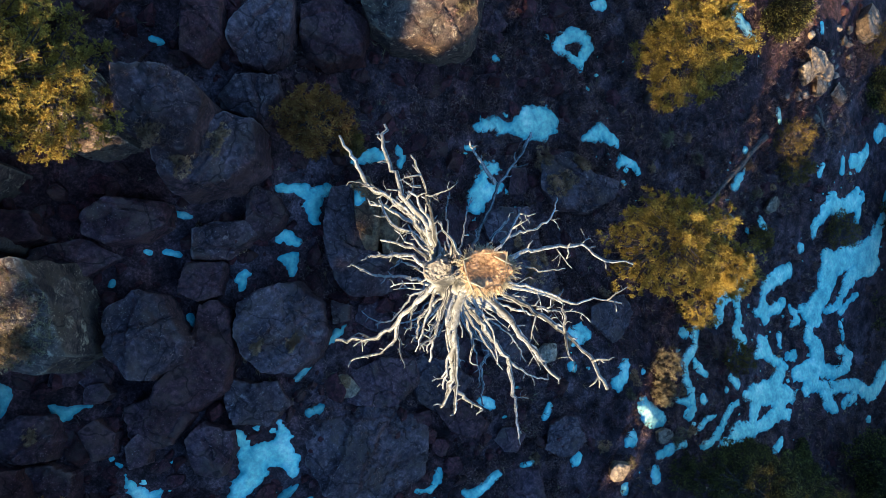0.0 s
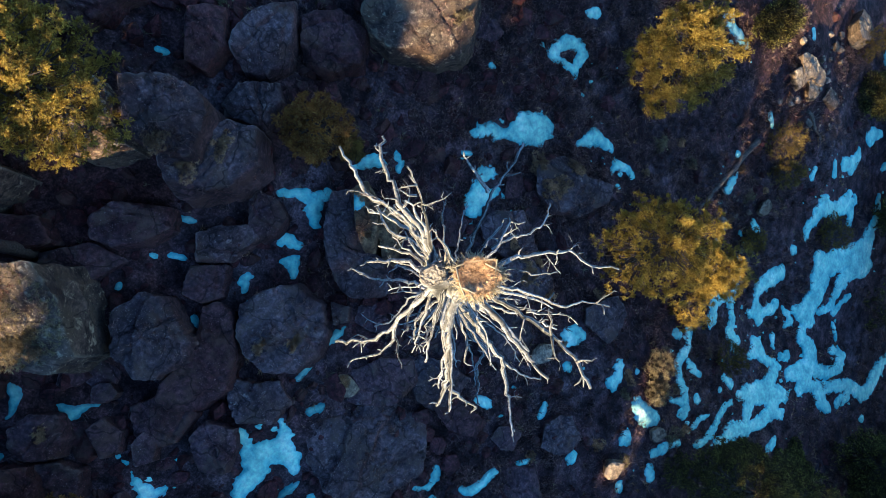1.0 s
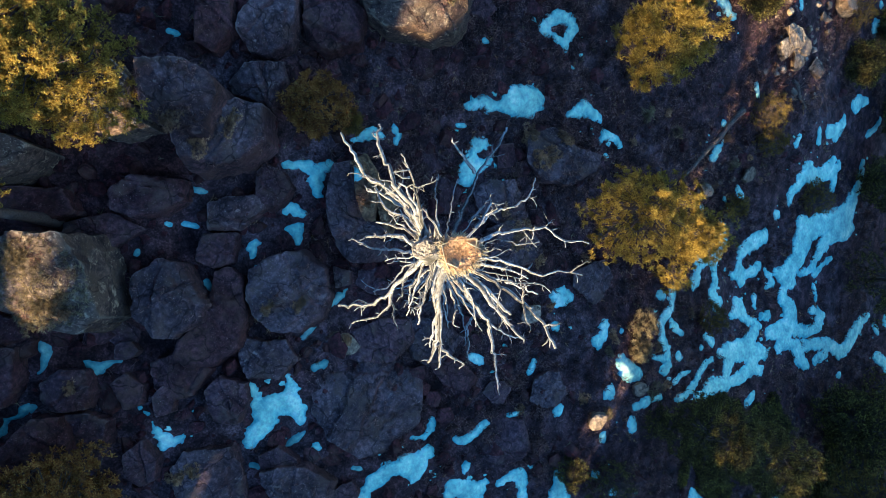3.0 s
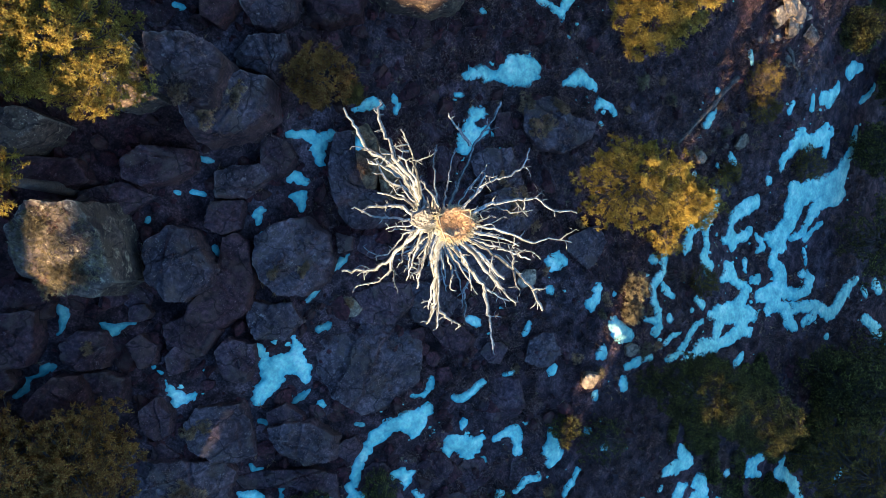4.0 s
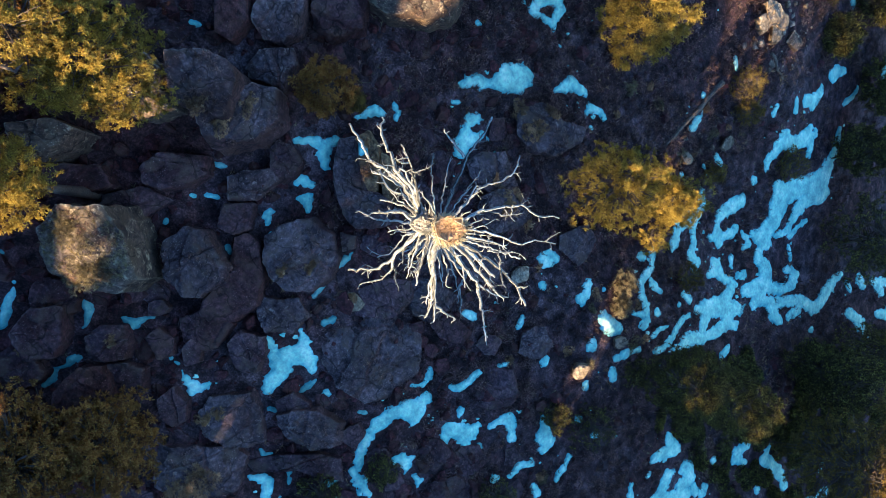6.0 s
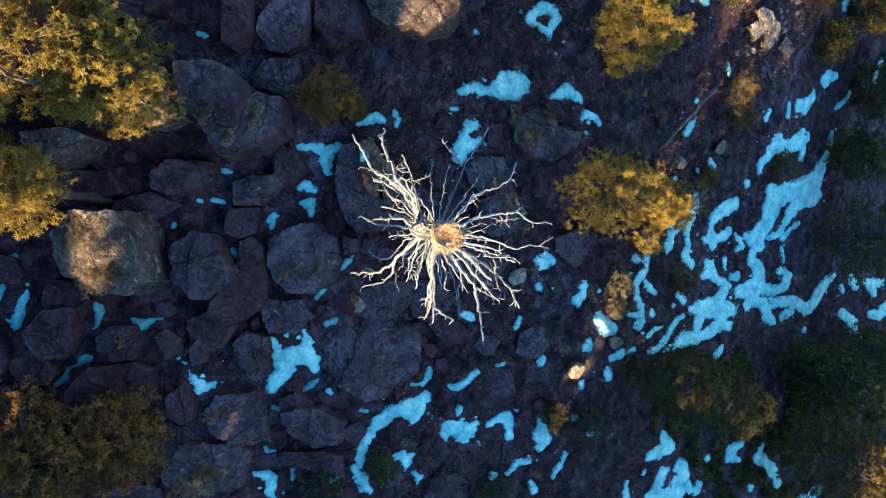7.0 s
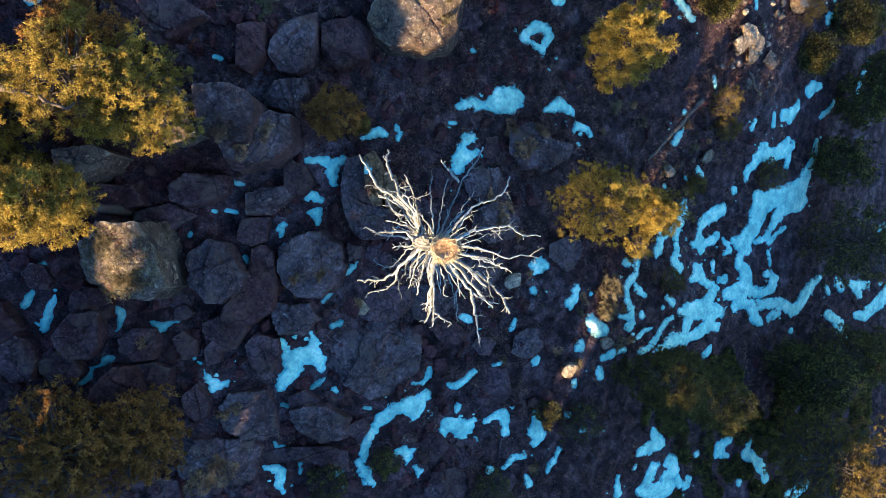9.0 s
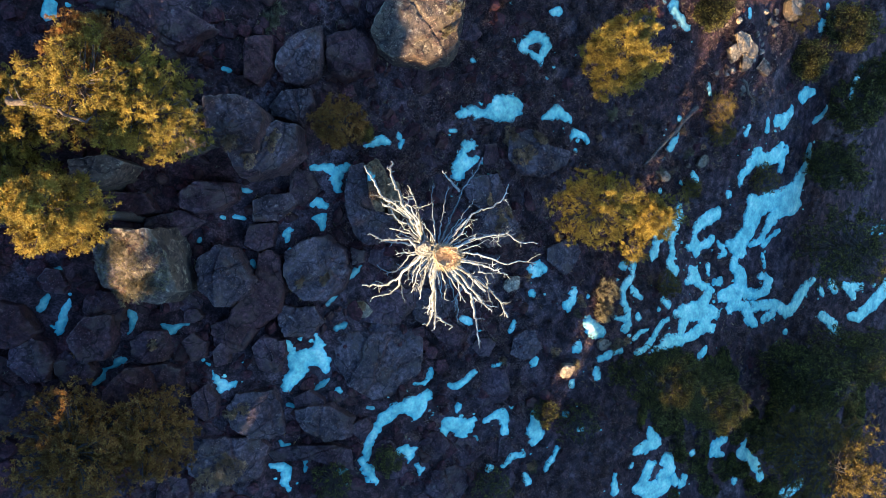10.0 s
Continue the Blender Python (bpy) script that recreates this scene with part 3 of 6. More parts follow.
boulder(8.81, 0.79, 0.6, worn(1.29, 1.37, 0), MAT_GREY)
boulder(26.68, 19.84, 0.4, worn(0.26, 0.22, 0), MAT_TAN)
boulder(22.61, 18.26, 0.4, worn(0.25, 0.21, 0), MAT_TAN)
boulder(24.7, 17.72, 0.4, worn(0.22, 0.22, 0), MAT_TAN)
boulder(26.75, 18.12, 0.4, worn(0.18, 0.18, 0), MAT_TAN)

boulder(9.0, -7.05, 0.75, worn(0.62, 0.5, 30), MAT_TAN, "pale tan weathered rock beside bright snow", lean=(0.1, 0.3))
boulder(11.95, -5.45, 0.6, worn(0.55, 0.4, 10), MAT_TAN, "pale tan weathered rock beside bright snow")

def top_at(x, y):
    """Height of the highest rock or of the ground at a place."""
    z = ground_at(x, y)
    for a, b, r, o, tree in TOPS:
        if (x - a) ** 2 + (y - b) ** 2 < r * r:
            hit = tree.ray_cast(Vector((x, y, z + 9)) - o, Vector((0, 0, -1)))[0]
            if hit is not None:
                z = max(z, hit.z + o.z)
    return z


# ---- snow ----
def snow_patch(chain, *branches, ice=False, perched=False):
    """Old snow along chains of hollows (x, y, half-width); ice: a thin, dirty remnant; perched: it lies on a rock."""
    legs = [np.array(leg, dtype=float) for leg in (chain, *branches)]
    c = np.concatenate(legs)
    for leg in legs:
        HOLLOWS.extend(tuple(p) for p in leg)
        HOLLOWS.extend(tuple(p) for p in (leg[:-1] + leg[1:]) / 2)
    m = c[:, 2].max() + 0.5
    lo, hi = c[:, :2].min(0) - m, c[:, :2].max(0) + m
    step = 0.07
    ragged = min(0.24, 0.6 * c[:, 2].max())
    X, Y = np.meshgrid(np.arange(lo[0], hi[0], step), np.arange(lo[1], hi[1], step), indexing="ij")
    f = np.full(X.shape, -9.0)
    X0, Y0 = X, Y
    bend = min(0.11, 0.4 * c[:, 2].max())
    X = X0 + bend * fbm(X0 / 0.9, Y0 / 0.9, 4, 51) + 0.05 * fbm(X0 / 0.2, Y0 / 0.2, 2, 53)
    Y = Y0 + bend * fbm(X0 / 0.9, Y0 / 0.9, 4, 52) + 0.05 * fbm(X0 / 0.2, Y0 / 0.2, 2, 54)
    for a, b in [(leg[i], leg[min(i + 1, len(leg) - 1)]) for leg in legs for i in range(max(1, len(leg) - 1))]:
        d = b[:2] - a[:2]
        t = np.clip(((X - a[0]) * d[0] + (Y - a[1]) * d[1]) / max(1e-6, d @ d), 0, 1)
        r = a[2] + (b[2] - a[2]) * t
        f = np.maximum(f, r - np.hypot(X - a[0] - t * d[0], Y - a[1] - t * d[1]))
    X, Y = X0, Y0
    f = f + ragged * fbm(X / 0.62, Y / 0.5, 5, 21) + (0.06 if c[:, 2].max() > 0.36 else 0.01) + 0.6 * ragged * fbm(X / 0.24, Y / 0.24, 3, 31)
    z = slope(X, Y)
    edge = np.clip(f / 0.12, -1, 1)
    Z = z + rough(X, Y) + 0.07 * edge + 0.10 * np.clip(f / 0.6, 0, 1) + 0.03 * fbm(X / 0.4, Y / 0.4, 2, 5) * (f > 0)
    if perched:
        Z = np.vectorize(top_at)(X, Y) + 0.05 * edge + 0.03
    keep = f > -0.12
    cell = keep[:-1, :-1] & keep[1:, :-1] & keep[1:, 1:] & keep[:-1, 1:]
    ids = np.arange(X.size).reshape(X.shape)
    q = np.stack([ids[:-1, :-1], ids[1:, :-1], ids[1:, 1:], ids[:-1, 1:]], -1)[cell]
    if len(q) == 0:
        return
    used, inv = np.unique(q, return_inverse=True)
    co = np.stack([X.ravel()[used], Y.ravel()[used], Z.ravel()[used]], -1)
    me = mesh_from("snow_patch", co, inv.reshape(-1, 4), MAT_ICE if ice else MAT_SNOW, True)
    me.attributes.new("depth", "FLOAT", "POINT").data.foreach_set("value", np.clip(f.ravel()[used] / 0.30, 0, 1).astype(np.float32))
    ob = new("snow_patch", me)
    size = "long ragged drift" if len(c) > 5 else "small scrap" if len(c) < 3 else "patch"
    tagged(ob, f"{size} of {'thin dirty shade-blue' if ice else 'old blue-shaded'} snow in a hollow", "snow", "snow patches on the slope")


def off_snow(x, y, gap=0.1):
    """Which of the points lie clear of the snow."""
    ok = np.ones(len(x), dtype=bool)
    for a, b, r in HOLLOWS:
        ok &= (x - a) ** 2 + (y - b) ** 2 > max(0.05, r - gap) ** 2
    return ok


snow_patch([(-8.22, -3.83, 0.08), (-7.97, -4.48, 0.23), (-7.76, -5.09, 0.35), (-7.67, -5.6, 0.41), (-7.98, -6.01, 0.41), (-8.38, -6.44, 0.23)], [(-7.65, -5.1, 0.41), (-7.14, -4.81, 0.47), (-6.63, -4.59, 0.3), (-6.64, -4.02, 0.15), (-6.68, -3.52, 0.09)], [(-6.64, -4.92, 0.36), (-6.29, -5.22, 0.24), (-6.22, -5.74, 0.09)])
snow_patch([(-7.08, -2.9, 0.15), (-6.79, -3.18, 0.15)], ice=True)
snow_patch([(-6.94, -6.88, 0.12), (-6.47, -6.58, 0.18), (-6.09, -6.27, 0.12)], ice=True)
snow_patch([(-5.65, -6.94, 0.22), (-5.5, -7.1, 0.19)])
snow_patch([(-5.6, -3.19, 0.15), (-5.14, -3.09, 0.18)], ice=True)
snow_patch([(-1.14, -7.04, 0.1), (-0.55, -7.03, 0.18), (-0.27, -6.76, 0.25), (-0.2, -6.29, 0.14)])
snow_patch([(-0.38, -7.93, 0.28), (-0.81, -8.25, 0.42), (-1.5, -8.32, 0.35), (-2.18, -8.53, 0.34), (-2.69, -8.77, 0.34), (-3.04, -9.17, 0.44), (-3.45, -9.59, 0.3), (-3.72, -10.11, 0.27), (-3.9, -10.53, 0.2), (-4.04, -10.98, 0.13), (-4.08, -11.45, 0.17), (-4.42, -11.66, 0.2), (-4.16, -12.17, 0.34), (-3.93, -12.74, 0.3), (-3.5, -13.06, 0.1)], [(-0.63, -8.12, 0.35), (-0.81, -8.7, 0.39), (-1.06, -9.04, 0.35)], [(-1.4, -8.63, 0.35), (-0.81, -9.18, 0.21)])
snow_patch([(0.98, -7.33, 0.15), (1.52, -7.46, 0.22), (2.07, -7.14, 0.22), (2.44, -6.72, 0.22), (2.63, -6.62, 0.15)])
snow_patch([(1.6, -8.83, 0.22), (1.52, -9.2, 0.11)])
snow_patch([(0.57, -10.68, 0.15), (0.79, -10.33, 0.33), (0.97, -9.9, 0.44), (1.71, -10.27, 0.53), (2.27, -10.23, 0.46), (2.58, -9.99, 0.19)], [(1.71, -10.54, 0.34), (1.98, -10.96, 0.15)])
snow_patch([(3.42, -10.1, 0.2), (4.11, -9.8, 0.36), (4.66, -9.66, 0.32), (4.71, -10.27, 0.36), (4.69, -11.08, 0.2)])
snow_patch([(-2.22, -11.22, 0.17), (-1.77, -11.17, 0.28), (-1.5, -11.73, 0.28), (-1.54, -12.07, 0.11)], [(-1.57, -11.39, 0.21), (-1.07, -11.27, 0.11)])
snow_patch([(-1.08, -12.4, 0.18), (-0.84, -12.81, 0.22), (-0.88, -13.11, 0.11)])
snow_patch([(-9.39, -11.21, 0.12), (-8.96, -11.39, 0.24), (-8.67, -11.58, 0.27), (-8.69, -12.44, 0.3), (-8.55, -12.78, 0.18)])
snow_patch([(-8.88, -9.79, 0.12), (-8.75, -10.09, 0.12), (-8.4, -10.15, 0.12)], ice=True)
snow_patch([(-5.64, -12.15, 0.16), (-5.34, -12.08, 0.13)], ice=True)
snow_patch([(-7.6, -11.33, 0.12), (-7.62, -11.82, 0.09)], ice=True)
snow_patch([(-8.31, -7.59, 0.15), (-8.08, -7.72, 0.12)], ice=True)
snow_patch([(-4.01, -8.26, 0.1), (-3.68, -8.37, 0.13)], ice=True)
snow_patch([(3.83, -6.38, 0.12), (4.22, -6.29, 0.12), (4.52, -6.16, 0.08)])
snow_patch([(2.74, -11.11, 0.16), (2.74, -11.31, 0.12)], ice=True)
snow_patch([(-18.81, -1.55, 0.08), (-18.57, -1.29, 0.17), (-18.35, -0.86, 0.09)], ice=True)
snow_patch([(-17.44, -0.83, 0.07), (-17.64, -1.24, 0.11), (-17.83, -1.65, 0.22), (-17.96, -2.2, 0.26), (-18.06, -2.62, 0.17)], [(-18.5, -2.18, 0.07), (-18.26, -2.41, 0.17)])
snow_patch([(-17.88, 0.33, 0.13), (-17.66, 0.38, 0.13)], ice=True)
snow_patch([(1.56, 9.39, 0.15), (1.92, 9.53, 0.21), (2.4, 9.63, 0.25), (2.71, 9.56, 0.27), (3.02, 9.56, 0.26), (3.34, 9.63, 0.34), (3.72, 9.78, 0.49), (4.19, 9.97, 0.73), (4.62, 10.03, 0.74), (5.01, 10.27, 0.61), (5.27, 10.6, 0.2)])
snow_patch([(7.09, 9.79, 0.18), (7.44, 9.93, 0.25), (7.86, 10.2, 0.36), (8.13, 10.48, 0.29), (8.52, 10.14, 0.3), (8.97, 9.92, 0.23)])
snow_patch([(9.13, 8.43, 0.11), (9.18, 8.81, 0.19), (9.4, 9.03, 0.31), (9.78, 9.07, 0.31), (10.18, 8.87, 0.31), (10.4, 8.57, 0.16)])
snow_patch([(1.12, 8.39, 0.12), (1.33, 8.42, 0.12)])
snow_patch([(1.87, 7.79, 0.09), (2.12, 7.62, 0.25), (2.4, 7.74, 0.19)], [(2.06, 7.55, 0.25), (1.88, 7.25, 0.21), (1.76, 6.86, 0.37), (1.64, 6.42, 0.43), (1.53, 5.98, 0.34), (1.23, 5.76, 0.12)], [(1.95, 6.51, 0.37), (2.38, 6.67, 0.28), (2.69, 6.93, 0.13)])
snow_patch([(-6.71, 5.61, 0.07), (-6.31, 5.73, 0.12), (-5.95, 5.81, 0.14), (-5.61, 5.68, 0.29), (-5.32, 5.45, 0.35), (-5.29, 5.08, 0.22), (-5.32, 4.69, 0.12)], [(-5.25, 5.64, 0.25), (-4.74, 5.98, 0.1)])
snow_patch([(-6.71, 3.82, 0.14), (-6.46, 4.01, 0.22), (-6.23, 3.85, 0.24), (-6.0, 3.73, 0.15)])
snow_patch([(-6.68, 3.11, 0.1), (-6.4, 3.05, 0.24), (-6.2, 3.14, 0.22), (-6.29, 2.7, 0.15), (-6.26, 2.44, 0.07)])
snow_patch([(-8.12, 2.1, 0.09), (-7.95, 2.32, 0.16), (-7.83, 2.43, 0.14)], [(-7.93, 2.27, 0.14), (-8.0, 1.92, 0.09), (-8.03, 1.74, 0.07)])
snow_patch([(-7.96, 1.29, 0.07), (-7.86, 1.37, 0.07)])
snow_patch([(-9.73, 0.61, 0.09), (-9.62, 0.67, 0.13), (-9.6, 0.33, 0.07)])
snow_patch([(-9.89, 4.43, 0.1), (-9.69, 4.4, 0.12), (-9.43, 4.33, 0.07)], ice=True)
snow_patch([(-10.91, 3.0, 0.08), (-10.79, 2.99, 0.08)])
snow_patch([(-10.34, 3.06, 0.1), (-10.11, 2.98, 0.07), (-9.91, 2.96, 0.07)])
snow_patch([(-7.12, 5.11, 0.09), (-6.99, 5.3, 0.07)], ice=True)
snow_patch([(-4.17, 0.38, 0.07), (-4.49, 0.04, 0.16), (-4.84, -0.33, 0.16), (-5.03, -0.61, 0.08)], ice=True)
snow_patch([(-5.37, -0.94, 0.1), (-5.63, -1.22, 0.18), (-5.84, -1.55, 0.18), (-5.97, -1.83, 0.1)], ice=True)
snow_patch([(-3.67, 7.19, 0.13), (-3.28, 7.34, 0.21), (-2.89, 7.46, 0.26), (-2.58, 7.36, 0.21)])
snow_patch([(-1.91, 7.83, 0.16), (-1.75, 7.59, 0.16), (-1.84, 7.24, 0.14)])
snow_patch([(-14.53, 3.21, 0.07), (-14.36, 3.33, 0.11), (-14.25, 3.5, 0.09)], ice=True)
snow_patch([(-13.75, -2.53, 0.12), (-13.5, -2.7, 0.18), (-13.31, -2.81, 0.16), (-12.99, -2.57, 0.1), (-12.71, -2.54, 0.07)], [(-13.41, -2.75, 0.14), (-13.43, -3.0, 0.08)], ice=True)
snow_patch([(-15.15, -1.68, 0.08), (-15.04, -1.93, 0.17), (-14.96, -2.06, 0.15), (-15.03, -2.42, 0.11), (-15.16, -2.78, 0.08), (-15.25, -2.9, 0.07)], ice=True)
snow_patch([(-15.59, -4.24, 0.15), (-15.79, -4.35, 0.15), (-15.99, -4.53, 0.11), (-16.28, -4.6, 0.09), (-16.49, -4.78, 0.13), (-16.62, -5.14, 0.17), (-16.92, -5.36, 0.15)], ice=True)
snow_patch([(-12.18, -4.52, 0.08), (-11.99, -4.75, 0.08), (-11.84, -5.09, 0.09), (-11.72, -5.45, 0.17), (-11.55, -5.94, 0.28), (-11.28, -6.11, 0.26), (-10.99, -6.09, 0.18), (-10.81, -6.0, 0.09)], [(-11.5, -6.08, 0.22), (-11.62, -6.29, 0.15)])
snow_patch([(-13.24, -5.56, 0.1), (-13.18, -5.78, 0.08)], ice=True)
snow_patch([(-11.96, 1.73, 0.08), (-11.89, 1.85, 0.07)], ice=True)
snow_patch([(-10.06, 9.94, 0.1), (-9.77, 9.99, 0.14)])
snow_patch([(-16.4, 12.0, 0.30), (-16.6, 11.5, 0.20)])
snow_patch([(6.3, -14.5, 0.24), (6.5, -15.1, 0.28)])
snow_patch([(10.5, -11.8, 0.33)])
snow_patch([(9.2, -10.4, 0.32)])
snow_patch([(9.6, -7.9, 0.20), (9.6, -8.3, 0.16)])
snow_patch([(11.5, -7.3, 0.28), (11.6, -7.9, 0.32)])
snow_patch([(9.9, -5.6, 0.39)])
snow_patch([(6.8, -6.1, 0.19), (6.7, -6.4, 0.27)])
snow_patch([(3.7, -13.5, 0.27)])
snow_patch([(7.5, 16.0, 0.25), (7.9, 16.2, 0.21)])
snow_patch([(2.4, 12.5, 0.17)])
snow_patch([(6.6, -0.1, 0.34), (7.2, 0.1, 0.38)])
snow_patch([(6.5, -1.6, 0.26)])
snow_patch([(5.0, -4.0, 0.19), (5.2, -3.5, 0.15)])
snow_patch([(1.9, -3.1, 0.29), (2.3, -3.4, 0.22)])
snow_patch([(9.6, -1.5, 0.23), (9.4, -2.1, 0.35), (9.1, -2.7, 0.23), (8.8, -2.5, 0.19)])
snow_patch([(10.7, -2.0, 0.20)])
snow_patch([(10.75, -3.8, 0.34), (11.15, -4.25, 0.56), (11.7, -4.6, 0.46)])
snow_patch([(30.4, 13.2, 0.29), (30.1, 12.7, 0.43), (29.5, 12.1, 0.48), (28.7, 12.1, 0.43)])
snow_patch([(31.7, 14.5, 0.49), (32.3, 14.9, 0.49), (33.3, 15.1, 0.25)])
snow_patch([(27.5, 11.9, 0.28), (27.6, 11.2, 0.28)])
snow_patch([(25.3, 11.1, 0.27), (25.1, 10.6, 0.27)])
snow_patch([(33.0, 20.2, 0.39), (33.4, 20.7, 0.34)])
snow_patch([(34.9, 21.5, 0.20)])
snow_patch([(40.0, 18.1, 0.37), (39.4, 17.2, 0.37), (39.0, 16.2, 0.27), (38.9, 15.4, 0.27)])
snow_patch([(33.9, 12.7, 0.25), (35.0, 13.4, 0.26), (35.5, 14.1, 0.21)])
snow_patch([(16.7, 18.1, 0.39), (17.0, 17.7, 0.28), (17.4, 17.2, 0.32), (17.9, 17.0, 0.24)])
snow_patch([(33.6, 22.1, 0.24)])
snow_patch([(23.7, 19.3, 0.21), (23.7, 18.8, 0.17)])
snow_patch([(20.4, 13.5, 0.25), (20.6, 13.0, 0.21)])
snow_patch([(18.1, 9.6, 0.24), (17.7, 9.3, 0.33), (17.5, 8.8, 0.29)])
snow_patch([(20.1, 7.1, 0.31), (20.6, 6.8, 0.26)])
snow_patch([(19.0, 6.4, 0.26)])
snow_patch([(24.3, 5.8, 0.33)])
snow_patch([(17.0, 5.7, 0.20)])
snow_patch([(18.1, 10.9, 0.20)])
snow_patch([(45.7, 3.1, 0.47), (47.2, 3.4, 0.48)])
snow_patch([(17.0, -13.2, 0.36), (17.5, -14.2, 0.68), (16.7, -14.3, 0.54), (15.7, -14.6, 0.27)])
snow_patch([(18.9, -16.0, 0.65), (19.4, -16.8, 0.51), (18.4, -17.2, 0.60), (18.7, -18.1, 0.70), (17.2, -18.2, 0.73), (16.1, -17.7, 0.49), (16.6, -17.1, 0.41), (17.2, -16.1, 0.41)])
snow_patch([(19.6, -17.6, 0.33), (19.9, -18.2, 0.33)])
snow_patch([(20.8, -17.9, 0.38), (20.5, -18.3, 0.33)])
snow_patch([(25.4, -15.5, 0.30), (24.3, -15.8, 0.44), (24.1, -16.4, 0.44), (25.3, -16.9, 0.25)])
snow_patch([(21.7, -15.9, 0.33)])
snow_patch([(28.1, -16.1, 0.21), (27.4, -17.0, 0.46), (28.6, -17.9, 0.52), (29.7, -18.9, 0.53), (30.2, -20.0, 0.42)])
snow_patch([(35.0, -19.4, 0.33), (35.8, -19.0, 0.45)])
snow_patch([(33.4, -22.6, 0.66), (35.9, -21.9, 0.50)])
snow_patch([(13.9, -16.1, 0.22), (13.7, -16.7, 0.35), (13.9, -17.4, 0.35)])
snow_patch([(26.8, -19.5, 0.36)])
snow_patch([(15.3, -15.7, 0.22)])
snow_patch([(13.7, 0.1, 0.29), (13.9, -0.0, 0.25)])
snow_patch([(14.6, -1.6, 0.29), (14.9, -2.0, 0.34), (15.4, -2.2, 0.25)])
snow_patch([(13.1, -3.7, 0.16), (13.9, -3.9, 0.25)])
snow_patch([(15.2, -3.8, 0.30), (15.1, -3.5, 0.21)])
snow_patch([(17.3, -3.4, 0.26)])
snow_patch([(22.8, -0.1, 0.28), (22.9, -0.8, 0.22)])
snow_patch([(24.1, -1.5, 0.44), (23.6, -1.4, 0.28)])
snow_patch([(22.5, -7.3, 0.43), (22.0, -7.6, 0.28)])
snow_patch([(39.3, -2.2, 0.51), (40.1, -2.8, 0.40)])
snow_patch([(37.5, -2.6, 0.33), (38.0, -3.1, 0.33)])
snow_patch([(41.5, -2.4, 0.40), (42.7, -2.9, 0.70), (43.3, -3.5, 0.47)])
snow_patch([(42.9, -2.6, 0.53), (44.7, -2.7, 0.36)])
snow_patch([(46.9, -2.6, 0.30)])
snow_patch([(49.1, -2.4, 0.62), (48.4, -3.6, 0.86), (47.0, -4.5, 0.85), (45.5, -5.3, 0.72), (44.1, -5.9, 0.60), (42.8, -5.7, 0.29)])
snow_patch([(38.0, -5.3, 0.39), (39.3, -5.8, 0.51), (40.3, -6.6, 0.69), (40.8, -7.0, 0.52)])
snow_patch([(32.9, -6.5, 0.32)])
snow_patch([(29.0, 0.8, 0.23), (29.3, -0.2, 0.23)])
snow_patch([(33.9, 10.6, 0.31), (33.7, 9.5, 0.36), (33.3, 8.3, 0.47), (32.8, 7.5, 0.71), (32.4, 6.6, 0.89), (32.2, 5.5, 1.07), (33.1, 5.4, 0.47)])
snow_patch([(32.1, 6.3, 0.83), (30.1, 5.7, 0.82), (28.4, 5.2, 0.97), (27.4, 5.0, 0.85), (26.8, 5.6, 0.40)])
snow_patch([(32.1, 5.1, 0.71), (30.7, 4.8, 0.64), (29.7, 4.0, 0.64), (29.2, 3.2, 0.47), (28.8, 2.3, 0.35), (28.4, 1.9, 0.29), (27.5, 1.7, 0.29)])
snow_patch([(27.4, 4.8, 0.85), (27.3, 3.8, 0.97), (27.1, 2.9, 0.79), (26.3, 2.1, 0.79), (26.0, 1.3, 0.73), (26.4, 1.0, 0.51)])
snow_patch([(24.8, 1.7, 0.33), (25.6, 1.4, 0.57)])
snow_patch([(29.0, 1.7, 0.29), (29.7, 2.4, 0.23), (30.9, 3.0, 0.18)])
snow_patch([(6.8, -10.0, 0.19), (6.9, -10.5, 0.35), (6.9, -11.2, 0.55), (7.2, -11.6, 0.47), (6.9, -12.1, 0.35)])
snow_patch([(4.7, -13.5, 0.19), (5.1, -13.1, 0.27), (5.5, -12.9, 0.27), (6.0, -12.9, 0.20)])
snow_patch([(8.7, -12.9, 0.20), (8.5, -13.5, 0.24), (8.1, -13.9, 0.24), (7.9, -14.4, 0.20)])
snow_patch([(5.5, 13.8, 0.28), (5.9, 14.2, 0.28), (6.5, 14.5, 0.32), (7.0, 14.4, 0.28), (7.2, 14.0, 0.28), (6.9, 13.6, 0.32), (6.7, 13.2, 0.25), (6.3, 13.4, 0.25)])
snow_patch([(5.5, 13.7, 0.24), (6.0, 13.6, 0.14), (6.3, 13.4, 0.21)])
snow_patch([(14.7, 0.4, 0.21), (14.7, -0.2, 0.21), (14.6, -0.7, 0.21), (14.0, -1.3, 0.37), (13.7, -1.7, 0.21), (13.7, -2.4, 0.25), (13.9, -2.8, 0.25), (14.2, -3.4, 0.29), (14.2, -4.1, 0.29), (13.9, -4.5, 0.29)])
snow_patch([(19.1, 4.7, 0.26), (19.3, 3.8, 0.32), (18.9, 3.2, 0.47), (18.2, 2.8, 0.66), (17.2, 2.3, 0.51), (17.0, 1.7, 0.41), (16.7, 0.8, 0.41)])
snow_patch([(18.4, 2.5, 0.42), (18.8, 1.7, 0.26), (18.7, 0.9, 0.32), (18.5, 0.1, 0.42), (19.2, -0.4, 0.42), (18.7, -0.9, 0.26)])
